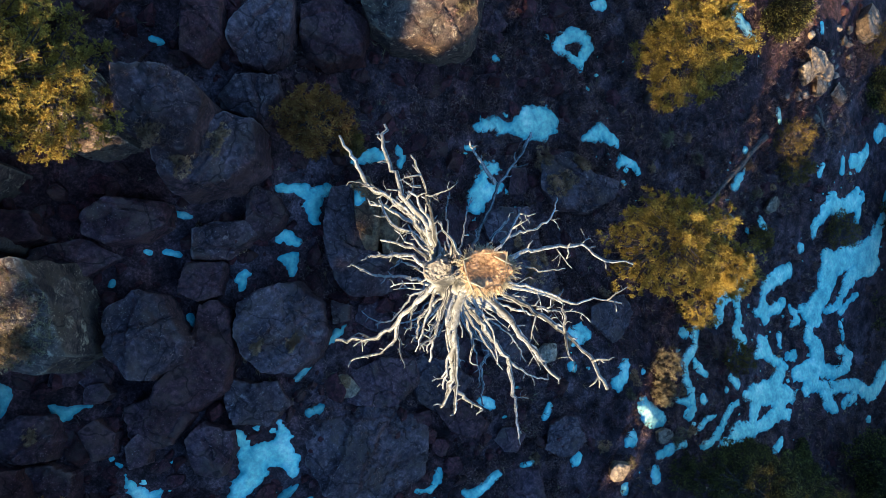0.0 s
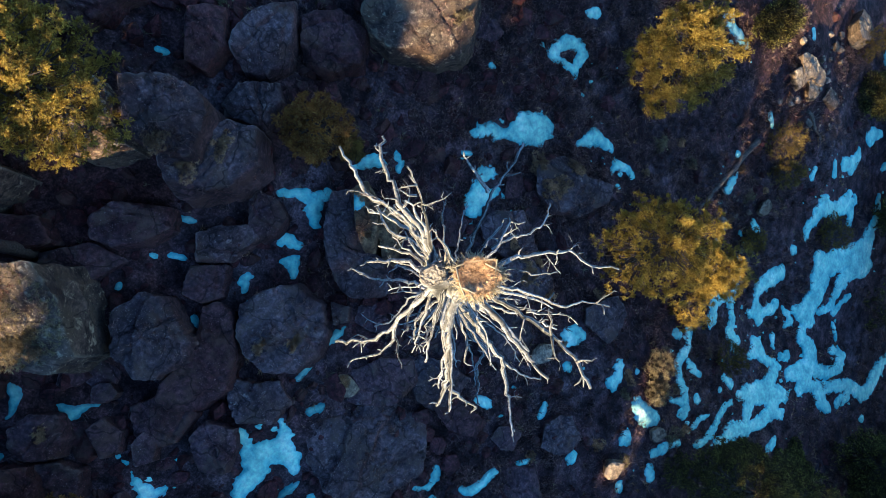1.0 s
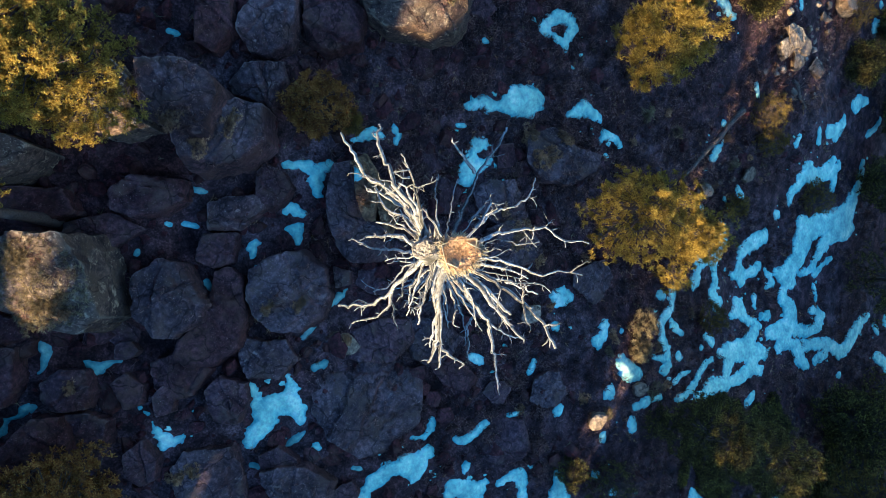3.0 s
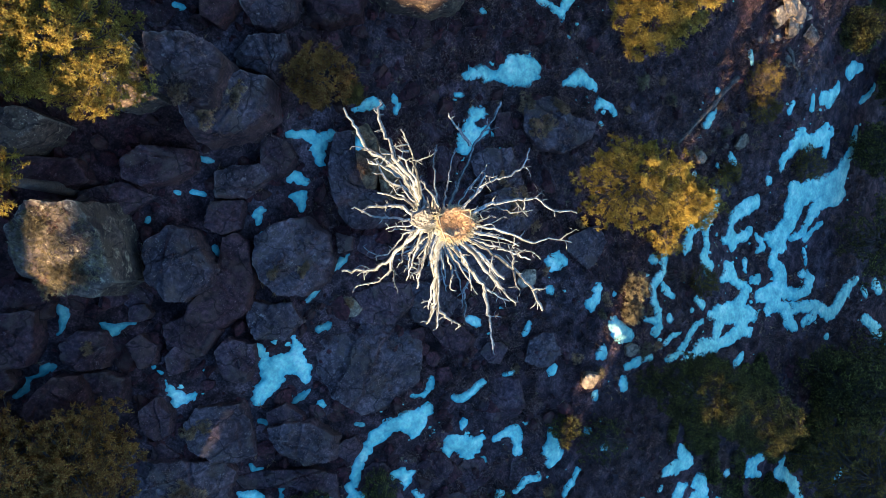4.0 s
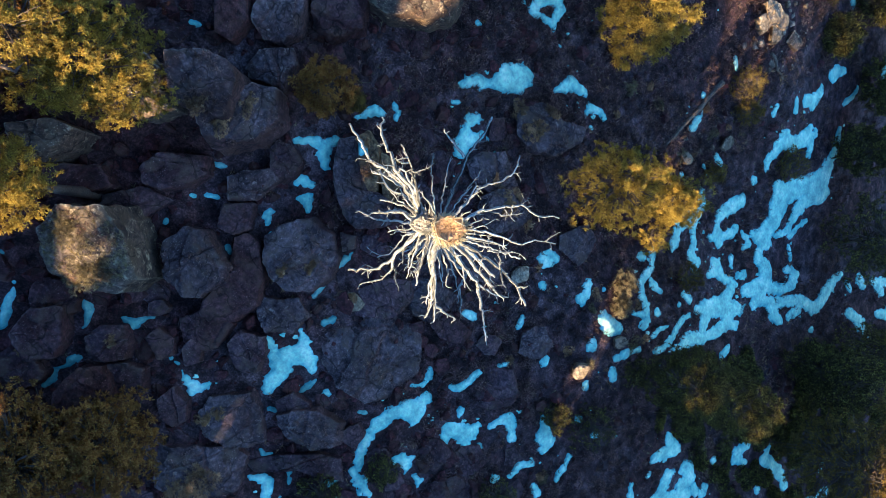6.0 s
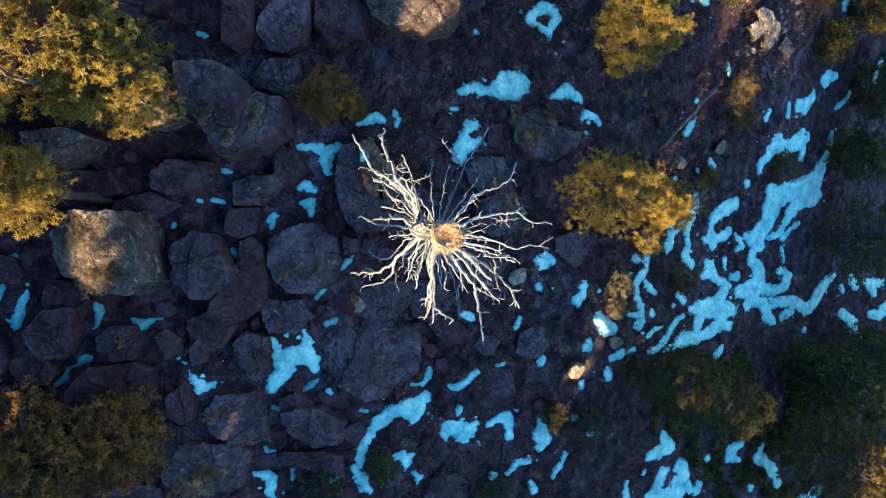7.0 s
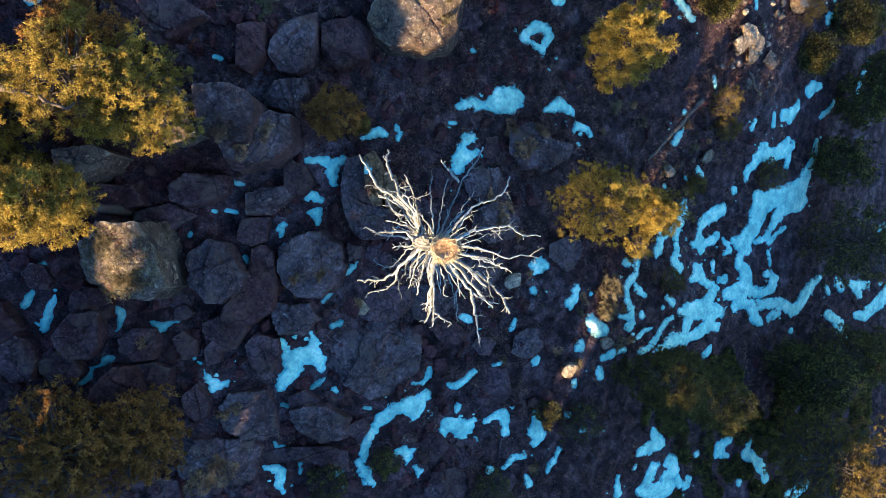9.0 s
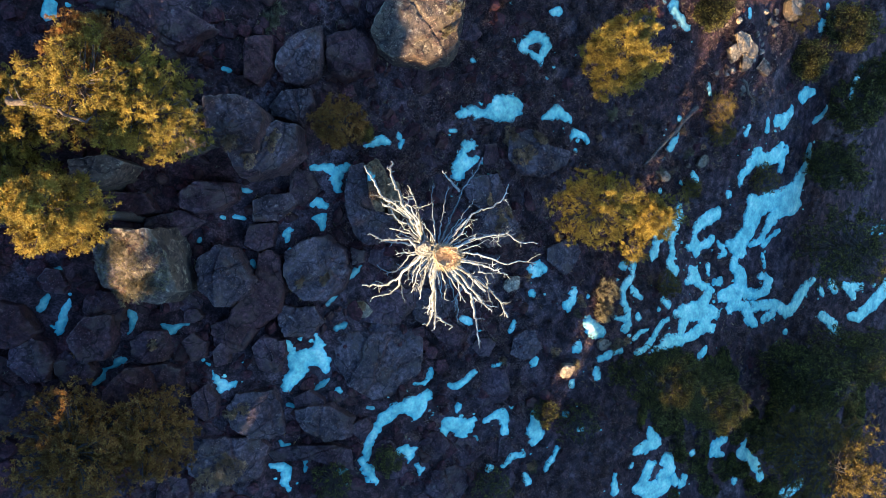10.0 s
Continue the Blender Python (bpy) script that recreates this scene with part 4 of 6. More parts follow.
snow_patch([(23.3, 4.2, 0.49), (22.7, 3.9, 0.55), (22.0, 3.6, 0.49), (21.2, 3.2, 0.37), (21.1, 2.4, 0.27), (21.3, 1.7, 0.43), (21.5, 1.0, 0.27)])
snow_patch([(21.3, 1.7, 0.37), (20.6, 1.4, 0.33)])
snow_patch([(21.6, 1.5, 0.33), (22.4, 1.7, 0.38), (23.0, 2.1, 0.33)])
snow_patch([(23.7, 1.9, 0.22), (24.3, 1.3, 0.33), (24.6, 0.9, 0.28), (24.0, 0.7, 0.22)])
snow_patch([(21.1, -0.3, 0.33), (21.4, -0.9, 0.49), (20.5, -1.3, 0.33)])
snow_patch([(21.4, -0.9, 0.49), (21.8, -1.6, 0.33), (23.0, -2.1, 0.33), (23.4, -2.3, 0.22)])
snow_patch([(22.9, -2.3, 0.44), (22.4, -3.1, 0.60), (22.2, -3.7, 0.77)])
snow_patch([(19.2, -3.8, 0.32), (20.2, -3.8, 0.60), (21.4, -3.8, 0.82), (22.7, -4.0, 0.77), (23.7, -4.2, 0.44)])
snow_patch([(20.2, -4.2, 0.54), (20.0, -4.8, 0.43), (19.8, -5.5, 0.43)])
snow_patch([(22.7, -4.3, 0.66), (22.4, -5.2, 0.50), (23.4, -5.5, 0.33)])
snow_patch([(22.4, -5.4, 0.44), (21.3, -5.7, 0.49), (20.2, -6.0, 0.47), (19.2, -6.0, 0.52), (18.2, -6.1, 0.57), (17.6, -6.4, 0.36), (16.8, -6.5, 0.20)])
snow_patch([(18.4, -4.2, 0.22), (17.7, -4.5, 0.31), (17.3, -4.9, 0.26), (16.7, -5.6, 0.26), (16.2, -6.1, 0.26), (15.3, -6.5, 0.30)])
snow_patch([(16.3, -4.8, 0.13), (15.4, -5.0, 0.26), (14.9, -5.4, 0.17)])
snow_patch([(18.3, -3.1, 0.32), (17.8, -2.7, 0.26)])
snow_patch([(11.9, -6.5, 0.32), (12.7, -6.3, 0.33), (13.6, -6.1, 0.25)])
snow_patch([(29.9, 10.2, 0.33), (29.6, 9.5, 0.57), (28.3, 8.9, 0.56), (27.3, 8.9, 0.60), (26.3, 8.6, 0.49), (26.1, 8.1, 0.38), (25.4, 7.4, 0.33), (25.4, 6.8, 0.22)])
snow_patch([(29.6, 9.4, 0.51), (30.6, 10.0, 0.29)])
snow_patch([(29.6, 9.4, 0.51), (30.2, 9.0, 0.35), (30.0, 8.2, 0.23)])
snow_patch([(26.5, 9.3, 0.33), (27.1, 9.6, 0.33)])
snow_patch([(26.0, 0.8, 0.23), (25.6, -0.1, 0.46), (26.3, -0.9, 0.63), (26.6, -1.6, 0.63), (26.4, -2.4, 0.74), (25.2, -2.6, 0.73), (24.3, -2.7, 0.46)])
snow_patch([(26.4, -2.4, 0.69), (26.1, -3.3, 0.57), (25.4, -3.8, 0.46)])
snow_patch([(26.9, -2.5, 0.52), (28.3, -2.8, 0.41), (29.7, -2.5, 0.47), (30.2, -1.7, 0.42), (29.4, -1.2, 0.35), (28.7, -1.2, 0.23)])
snow_patch([(26.1, -3.5, 0.46), (27.2, -3.9, 0.52), (27.7, -4.7, 0.58), (28.7, -5.5, 0.29)])
snow_patch([(27.2, -3.9, 0.52), (29.5, -3.8, 0.47), (31.0, -3.8, 0.49), (30.9, -4.6, 0.36), (29.6, -5.1, 0.31)])
snow_patch([(31.4, -4.0, 0.43), (32.7, -4.6, 0.67), (33.6, -4.3, 0.61), (34.3, -3.4, 0.69), (35.1, -2.5, 0.57), (35.7, -2.1, 0.44), (36.5, -1.8, 0.32)])


# ---- trees ----
def tufts(centres, outward, blades, length, width, rng):
    """Needle tufts: thin blades that fan out of each centre."""
    n = len(centres)
    c = np.repeat(np.asarray(centres), blades, 0)
    o = np.repeat(np.asarray(outward), blades, 0)
    d = rng.normal(size=(n * blades, 3)) * 0.55 + o
    d /= np.linalg.norm(d, axis=1)[:, None]
    s = np.cross(d, rng.normal(size=(n * blades, 3)))
    s /= np.linalg.norm(s, axis=1)[:, None]
    L = length * rng.uniform(0.65, 1.15, (n * blades, 1))
    return np.stack([c - s * width, c + s * width, c + d * L], 1)


def unit(v):
    return v / (np.linalg.norm(v, axis=1)[:, None] + 1e-9)


def conifer_meshes(height, radius, seed, mat, limbs=80, per_limb=6, shoots=16, needles=18, low=0.22, length=0.055, width=0.012, puff=0.2, bare=0.25):
    """Trunk-with-limbs and crown meshes of a broad, round-topped pine that stands at the origin. Each limb carries clumps of shoots,
    each shoot a brush of needles; bare: the inner share of a limb that carries none."""
    rng, r2 = random.Random(seed), np.random.default_rng(seed)
    tub = Tubes()
    lean = (rng.uniform(-0.03, 0.03) * height, rng.uniform(-0.03, 0.03) * height)
    at = (0, 0.15, 0.3, 0.5, 0.7, 0.85, 1)
    tr = 0.024 * height + 0.02 * radius
    tub.add([(lean[0] * t * t, lean[1] * t * t, height * 0.97 * t - 0.3) for t in at], [tr * (1 - 0.93 * t) for t in at], 8, 0.06, rng)
    lobes = [rng.uniform(0.78, 1.1) for _ in range(9)]
    hearts, ways = [], []
    for i in range(limbs):
        f = low + (1 - low) * ((i + rng.random()) / limbs) ** 1.05
        az = i * 2.39996 + rng.uniform(-0.4, 0.4)
        lob = lobes[int((az % (2 * math.pi)) / (2 * math.pi) * 9) % 9]
        g = (f - low) / (1 - low)
        reach = radius * lob * (0.25 + 0.75 * math.sqrt(max(0.0, 1 - (1.25 * g - 0.25) ** 2))) * rng.uniform(0.72, 1.04)
        if f > 0.93:
            reach *= 0.55
        z0 = height * f * 0.93
        rise = reach * rng.uniform(0.05, 0.45) + height * 0.02
        root = Vector((lean[0] * f * f, lean[1] * f * f, z0))
        tip = root + Vector((math.cos(az) * reach, math.sin(az) * reach, rise))
        mid = root.lerp(tip, 0.55) + Vector((rng.uniform(-0.1, 0.1), rng.uniform(-0.1, 0.1), -0.15 * rise)) * min(1, reach)
        tub.add([root, mid, tip], [0.02 + 0.016 * reach, 0.012 + 0.010 * reach, 0.006], 4, 0.0, rng)
        for j in range(per_limb):
            t = 1.0 if j == 0 else bare + (1 - bare) * rng.random() ** 0.7
            p = mid.lerp(tip, (t - 0.55) / 0.45) if t > 0.55 else root.lerp(mid, t / 0.55)
            side = 0.0 if j == 0 else rng.uniform(-1, 1) * (0.12 + 0.42 * (1.15 - t)) * min(reach, 1.8)
            heart = p + Vector((-math.sin(az) * side, math.cos(az) * side, rng.uniform(0.0, 0.22))) + Vector((math.cos(az), math.sin(az), 0)) * abs(side) * 0.5
            tub.add([p, heart], [0.012, 0.005], 3, 0.0, rng)
            hearts.append(heart)
            ways.append((math.cos(az), math.sin(az), 0.0))
    hearts, ways = np.array([tuple(v) for v in hearts]), np.array(ways)
    full = r2.uniform(0.6, 1.3, (len(hearts), 1))
    c = np.repeat(hearts, shoots, 0)
    d = unit(np.repeat(ways, shoots, 0) * 0.3 + np.array([0, 0, 0.5]) + r2.normal(0, 0.75, (len(c), 3)))
    long = puff * np.repeat(full, shoots, 0) * r2.uniform(0.55, 1.15, (len(c), 1))
    c, d, long = np.repeat(c, needles, 0), np.repeat(d, needles, 0), np.repeat(long, needles, 0)
    base = c + d * long * r2.uniform(0.0, 1.0, (len(c), 1)) ** 0.6
    way = unit(d * 0.5 + r2.normal(0, 0.7, (len(c), 3)))
    s = unit(np.cross(way, r2.normal(size=(len(c), 3)))) * width
    tris = np.stack([base - s, base + s, base + way * length * r2.uniform(0.7, 1.2, (len(c), 1))], 1)
    return tub.mesh("trunk", MAT_BARK), tri_mesh("crown", tris, mat)


def conifer(name, x, y, top, radius, seed, mat, label, category, group="", **kw):
    z = ground_at(x, y)
    h = max(0.8, top - z)
    t, c = conifer_meshes(h, radius, seed, mat, **kw)
    ob = thing(name, x, y, z, label, category, group)
    child("trunk", t, ob, "rough brown trunk with limbs")
    child("crown", c, ob)
    return ob


conifer("pine_tree", 9.15, 3.5, 8.8, 2.5, 1, MAT_NEEDLE, "broad golden-green pine with sunlit shoot tips", "pine tree", limbs=110, per_limb=6, low=0.55, puff=0.19)
conifer("pine_tree", 10.8, 12.4, 6.6, 2.25, 2, MAT_NEEDLE, "golden sunlit pine with dense upright clumps", "pine tree", limbs=84, per_limb=5, shoots=22, needles=20, length=0.075, puff=0.32, low=0.36)
wide = conifer("pine_tree", -13.3, 7.7, 18.2, 2.9, 3, MAT_NEEDLE, "wide open-crowned pine with bare limbs showing", "pine tree", limbs=120, per_limb=8, shoots=14, puff=0.22, bare=0.2)
conifer("pine_tree", -11.75, 6.9, 17.2, 2.3, 8, MAT_NEEDLE, "golden sunlit pine beside the wide pine", "pine tree", limbs=90, per_limb=8, shoots=14, puff=0.22, bare=0.2)
conifer("pine_tree", -17.6, 3.92, 15.6, 2.0, 9, MAT_NEEDLE, "golden sunlit pine behind the boulders", "pine tree", limbs=70, per_limb=7, puff=0.24)
conifer("pine_tree", -17.5, 6.9, 16.2, 2.2, 10, MAT_NEEDLE, "golden sunlit pine behind the boulders", "pine tree", limbs=70, per_limb=7, puff=0.24)
conifer("pine_tree", -13.9, 9.6, 16.6, 1.9, 11, MAT_OLIVE_FLECKS, "brownish olive pine behind the wide pine", "pine tree", limbs=90, per_limb=7, shoots=12, puff=0.2, bare=0.1)
conifer("pine_tree", -14.3, 2.9, 19.2, 1.75, 4, MAT_NEEDLE, "golden sunlit pine beside the large boulder", "pine tree", limbs=95, per_limb=8, puff=0.23, bare=0.15, low=0.55)
conifer("pine_tree", -16.2, -7.8, 13.4, 3.1, 5, MAT_OLIVE_FLECKS, "dull olive shaded pine with a round crown", "pine tree", limbs=170, per_limb=8, shoots=12, width=0.017, puff=0.18, bare=0.05, low=0.3)
conifer("pine_tree", -13.5, -7.6, 12.4, 2.2, 6, MAT_OLIVE_FLECKS, "dull olive shaded pine with a round crown", "pine tree", limbs=130, per_limb=8, shoots=12, width=0.017, puff=0.18, bare=0.05, low=0.3)
conifer("pine_tree", -4.74, 7.88, 9.2, 1.4, 7, MAT_OLIVE_FLECKS, "small dull green young pine among boulders", "pine tree", limbs=60, per_limb=6, puff=0.2)
FAR = [(15.9, -8.1, -1.2, 2.6), (19.8, -9.5, -1.9, 2.4), (32.2, -16.2, -10.0, 5.2), (36.84, 1.34, -16.0, 4.4), (31.14, 16.92, -14.3, 1.7),
       (33.4, -10.18, -15.0, 3.6), (42.97, -9.46, -22.0, 3.4), (19.38, 17.81, -3.6, 1.3), (39.88, 16.7, -16.0, 2.05),
       (35.57, 8.65, -17.0, 2.6), (37.2, 13.8, -16.0, 2.6), (35.4, 20.2, -15.0, 2.4), (38.3, -8.6, -18.0, 3.2), (31.1, -9.2, -16.0, 2.4)]
for i, (x, y, top, r) in enumerate(FAR):
    amber = i == 2
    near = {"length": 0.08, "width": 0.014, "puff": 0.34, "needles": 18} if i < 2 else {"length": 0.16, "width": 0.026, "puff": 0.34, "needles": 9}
    conifer("pine_tree", x, y, top, r, 20 + i, MAT_AMBER if amber else MAT_NEEDLE_SHADE, "amber-tinged pine lower on the slope" if amber else "dark green pine mostly in shade lower on the slope",
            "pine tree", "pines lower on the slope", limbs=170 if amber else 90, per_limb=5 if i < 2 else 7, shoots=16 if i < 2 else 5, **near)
SHRUBS = [(16.95, 3.91, -6.2, 1.75, "gold"), (21.2, 11.75, -6.8, 1.2, "amber"), (21.6, 10.0, -7.9, 1.0, "amber"), (12.1, -1.6, -5.7, 1.0, "brown"),
          (11.9, -3.1, -5.6, 0.75, "brown"), (17.76, -1.43, -8.9, 1.05, "amber"), (14.04, 1.16, -4.6, 1.1, "gold"), (-2.76, -11.66, 1.2, 1.0, "dark"),
          (3.8, -14.49, -2.2, 1.55, "dark"), (9.88, -10.78, -5.4, 1.8, "dark"), (-6.0, -12.51, 2.0, 1.5, "dark"), (27.55, 7.2, -14.8, 1.4, "amber"),
          (19.65, 5.85, -9.2, 0.85, "amber"), (29.51, 19.8, -11.2, 1.15, "amber"), (13.39, -7.58, -6.6, 1.15, "dark"), (-3.69, 7.72, 6.0, 0.5, "amber"),
          (7.61, -9.83, -4.2, 1.1, "dark"), (39.57, -0.3, -23.0, 1.6, "dark")]
for i, (x, y, top, r, tone) in enumerate(SHRUBS):
    mat = {"gold": MAT_NEEDLE, "amber": MAT_AMBER, "dark": MAT_NEEDLE_SHADE, "brown": MAT_DRY}[tone]
    word = {"gold": "golden green", "amber": "amber brown", "dark": "dull green", "brown": "straw brown"}[tone]
    conifer("shrub", x, y, top, r, 60 + i, mat, f"low {word} evergreen shrub on the slope", "shrub", "shrubs on the slope",
            limbs=36, per_limb=5, shoots=5, needles=14, low=0.05, length=0.09, width=0.01, puff=0.2)

conifer("pine_tree", 14.7, 3.3, -1.6, 1.6, 44, MAT_NEEDLE, "young golden pine beside the snow drift", "pine tree", limbs=70, per_limb=7, puff=0.24)

# long bare limb through the open crown
tub = Tubes()
rl = random.Random(5)
o = wide.location
limb = refine([(-15.9, 7.0, 17.1), (-15.0, 6.80, 17.45), (-14.13, 6.61, 17.3), (-13.0, 6.15, 17.0)], 0.2, 0.06, rl)
tub.add([p - Vector(o) for p in limb], [0.15 - 0.11 * i / (len(limb) - 1) for i in range(len(limb))], 8, 0.25, rl)
for i in range(9):
    p = limb[rl.randint(1, len(limb) - 1)] - Vector(o)
    d = Vector((rl.gauss(0, 1), rl.gauss(0, 1), rl.uniform(0, 0.7))).normalized() * rl.uniform(0.25, 0.7)
    tub.add([p, p + d * 0.5 + Vector((0, 0, 0.04)), p + d], [0.035, 0.025, 0.008], 5, 0.1, rl)
child("bare_limb", tub.mesh("bare_limb", MAT_LIMB), wide, "bleached bare limb")

# unseen pines added on the sunny shoulder, which keep the slope in shade
shade_tree = conifer_meshes(6.0, 2.2, 99, MAT_NEEDLE_SHADE, limbs=36, per_limb=4, shoots=5, needles=5, length=0.5, width=0.095, puff=0.4)
rs = random.Random(4)
ridge = None
spots = [(-50 + 3.2 * i + rs.uniform(-1.2, 1.2), 61 + rs.uniform(-5, 5), 0) for i in range(34)]
spots += [(-14.6, 61, 0.12)]
for i, (q, u, tall) in enumerate(spots):
    if not tall and any(a < q < b for a, b in ((-15, -11.5), (10.9, 14), (-7.2, -2.6), (15, 23.5), (1.8, 10.2))):
        continue
    x, y = SUN_H.x * u - SUN_H.y * q, SUN_H.y * u + SUN_H.x * q
    s = tall or rs.uniform(0.2, 0.5)
    z = float(hill(np.array([x]), np.array([y]))[0]) - 0.2
    m = pose(x, y, z, 0, 0, rs.uniform(0, 360))
    if ridge is None:
        ridge = thing("pine_tree", x, y, z, "unseen dark pine added on the shoulder to block sunlight", "pine tree", "pines on the shoulder")
        child("trunk", shade_tree[0], ridge)
        child("crown", shade_tree[1], ridge)
    else:
        copy_thing(ridge, m).scale = (s * 1.2, s * 1.2, s)

# thin-crowned pines added unseen on the shoulder, through which some light falls
thin = conifer_meshes(6.6, 1.7, 97, MAT_NEEDLE_SHADE, limbs=26, per_limb=4, shoots=1, needles=2, low=0.2, length=0.5, width=0.10, puff=0.5)
for i in range(18):
    q, u = (2.7 + 0.85 * i if i < 9 else 15.8 + 0.9 * (i - 9)) + rs.uniform(-0.3, 0.3), rs.uniform(58, 64)
    x, y = SUN_H.x * u - SUN_H.y * q, SUN_H.y * u + SUN_H.x * q
    dapple_pine = thing("pine_tree", x, y, float(hill(x, y)) - 0.2, "unseen thin-crowned dark pine added on the shoulder to dapple sunlight", "pine tree", "pines on the shoulder")
    dapple_pine.rotation_euler = (0, 0, rs.uniform(0, 6.28))
    child("trunk", thin[0], dapple_pine)
    child("crown", thin[1], dapple_pine)

# bare-stemmed pines added unseen in the notches of the shoulder, under whose crowns the light passes
for q, u, high, broad, low, seed in ((-11.6, 62, 9.6, 0.75, 0.38, 92), (-4.62, 60.5, 5.9, 0.6, 0.72, 94),
                                     (-5.6, 61, 14.6, 0.42, 0.38, 95), (-5.95, 60.4, 14.6, 0.5, 0.38, 96), (-5.12, 62, 5.9, 0.6, 0.72, 98)):
    x, y = SUN_H.x * u - SUN_H.y * q, SUN_H.y * u + SUN_H.x * q
    z = float(hill(x, y))
    t, c = conifer_meshes(high, broad, seed, MAT_NEEDLE_SHADE, limbs=60, per_limb=6, shoots=5, needles=6, low=low, length=0.34, width=0.05, puff=0.4, bare=0.0)
    tall = thing("pine_tree", x, y, z - 0.2, "unseen bare-stemmed dark pine added on the shoulder to shape sunlight", "pine tree", "pines on the shoulder")
    child("trunk", t, tall)
    child("crown", c, tall)

# ---- the dead tree ----
BX, BY = 0.3, 1.15
BZ = ground_at(BX, BY)
snag = thing("dead_tree", BX, BY, BZ, "tall bleached dead tree with bare spreading branches", "dead tree")
ORG = Vector((BX, BY, BZ))


def dead_limb(name, pts, r0, r1, sides, seed, mat, label="", twigs=0, step=0.28, jit=0.02):
    rng = random.Random(seed)
    line = refine(pts, step, jit, rng)
    n = len(line) - 1
    tub = Tubes()
    tub.add([p - ORG for p in line], [(r0 + (r1 - r0) * (i / n) ** 0.8) * rng.uniform(0.86, 1.2) for i in range(n + 1)], sides, 0.10, rng, 0.55)
    for _ in range(twigs):
        i = rng.randint(max(1, n // 3), n)
        p, d = line[i], (line[i] - line[i - 1]).normalized()
        side = Vector([rng.gauss(0, 1) for _ in range(3)])
        side = (side - d * side.dot(d)).normalized()
        ln = rng.uniform(0.07, 0.30)
        w = (d * rng.uniform(0.2, 1.0) + side).normalized()
        a = p + w * ln * 0.5 + Vector([rng.gauss(0, 0.03) for _ in range(3)])
        b = a + (w + Vector([rng.gauss(0, 0.35) for _ in range(3)])).normalized() * ln * 0.5
        rr = min(0.024, r0 * 0.45)
        tub.add([p - ORG, a - ORG, b - ORG], [rr, rr * 0.75, rr * 0.4], 4, 0.1, rng)
    return child(name, tub.mesh(name, mat), snag, label)


dead_limb("trunk", [(0.30, 1.15, BZ - 0.4), (0.30, 1.15, 6), (0.27, 1.15, 12), (0.12, 1.22, 16), (-0.02, 1.3, 18.0), (-0.10, 1.33, 18.6)], 0.36, 0.29, 14, 1, MAT_DEAD, "weathered grey main trunk", step=0.5)
dead_limb("leader", [(0.22, 1.15, 14.5), (0.40, 1.10, 17), (0.55, 1.06, 19), (0.70, 1.04, 21.05)], 0.24, 0.15, 10, 2, MAT_DEAD, "upright leader that carries the nest", step=0.35)
# broken top: a bare burl, ragged on its far side
bm = bmesh.new()
bmesh.ops.create_icosphere(bm, subdivisions=5, radius=1.0)
for v in bm.verts:
    p = v.co.copy()
    d = 1 + 0.10 * noise.fractal(p * 1.5 + Vector((3, 1, 7)), 1.0, 2, 3) + 0.07 * noise.noise(Vector((p.x * 7, p.y * 7, p.z * 2))) + 0.05 * noise.noise(p * 15)
    d -= 0.45 * max(0.0, 1 - (p - Vector((0.75, 0.25, 0.62))).length / 0.42)
    q = Vector((p.x * 0.30, p.y * 0.22, p.z * 0.42)) * d
    q.z = min(q.z, 0.16 + 0.1 * q.x + 0.6 * q.y + 0.05 * noise.noise(p * 5) + 0.02 * noise.noise(p * 14))
    q.rotate(Euler((0, 0, 0.42)))
    v.co = q + Vector((-0.10, 1.32, 18.62)) - ORG
me = bpy.data.meshes.new("broken_top")
bm.to_mesh(me)
bm.free()
me.polygons.foreach_set("use_smooth", [True] * len(me.polygons))
me.materials.append(MAT_STUB)
child("broken_top", me, snag, "pale bare broken trunk top")
rng = random.Random(12)
tub = Tubes()
for i in range(46):
    a = rng.uniform(-1.2, 1.9)
    r = rng.uniform(0.22, 0.40)
    p = Vector((-0.05 + math.cos(a) * r * 1.1, 1.33 + math.sin(a) * r * 0.8, 18.5 + rng.uniform(-0.1, 0.25)))
    w = rng.uniform(0.012, 0.04)
    d = Vector((math.cos(a) * 0.5 + rng.gauss(0, 0.4), math.sin(a) * 0.5 + rng.gauss(0, 0.4), rng.uniform(0.3, 1.0))).normalized()
    tub.add([p - ORG, p - ORG + d * 0.12, p - ORG + d * rng.uniform(0.16, 0.36)], [w, w * 0.9, w * 0.25], 5, 0.2, rng)
child("splinters", tub.mesh("splinters", MAT_STUB), snag, "pale torn splinters")


def bough(r, *pts):
    """A main limb, r thick at its root, through the points given."""
    bough.count += 1
    dead_limb("branch", list(pts), r * 0.95, max(0.010, r * 0.32), 10, 99 + bough.count, MAT_DEAD, twigs=3 + int(r * 38), step=0.13, jit=0.024)


bough.count = 0
bough(0.085, (-0.05, 1.3, 17.9), (-0.6, 2.48, 17.9), (-1.16, 2.97, 17.81), (-1.69, 3.3, 17.74), (-1.93, 3.83, 17.68), (-2.33, 4.43, 17.6))
bough(0.030, (-1.17, 2.99, 17.7), (-1.48, 3.2, 17.79), (-1.96, 3.31, 17.9))
bough(0.075, (-0.05, 1.3, 17.3), (-0.49, 2.28, 17.44), (-1.08, 2.73, 17.21), (-1.34, 2.91, 17.11), (-1.68, 2.97, 17))
bough(0.090, (-0.05, 1.3, 18.1), (-0.35, 2.35, 18.18), (-0.77, 2.84, 18.16), (-0.96, 3.28, 18.14), (-1.15, 3.65, 18.13), (-1.3, 4.01, 18.12), (-1.28, 4.54, 18.1))
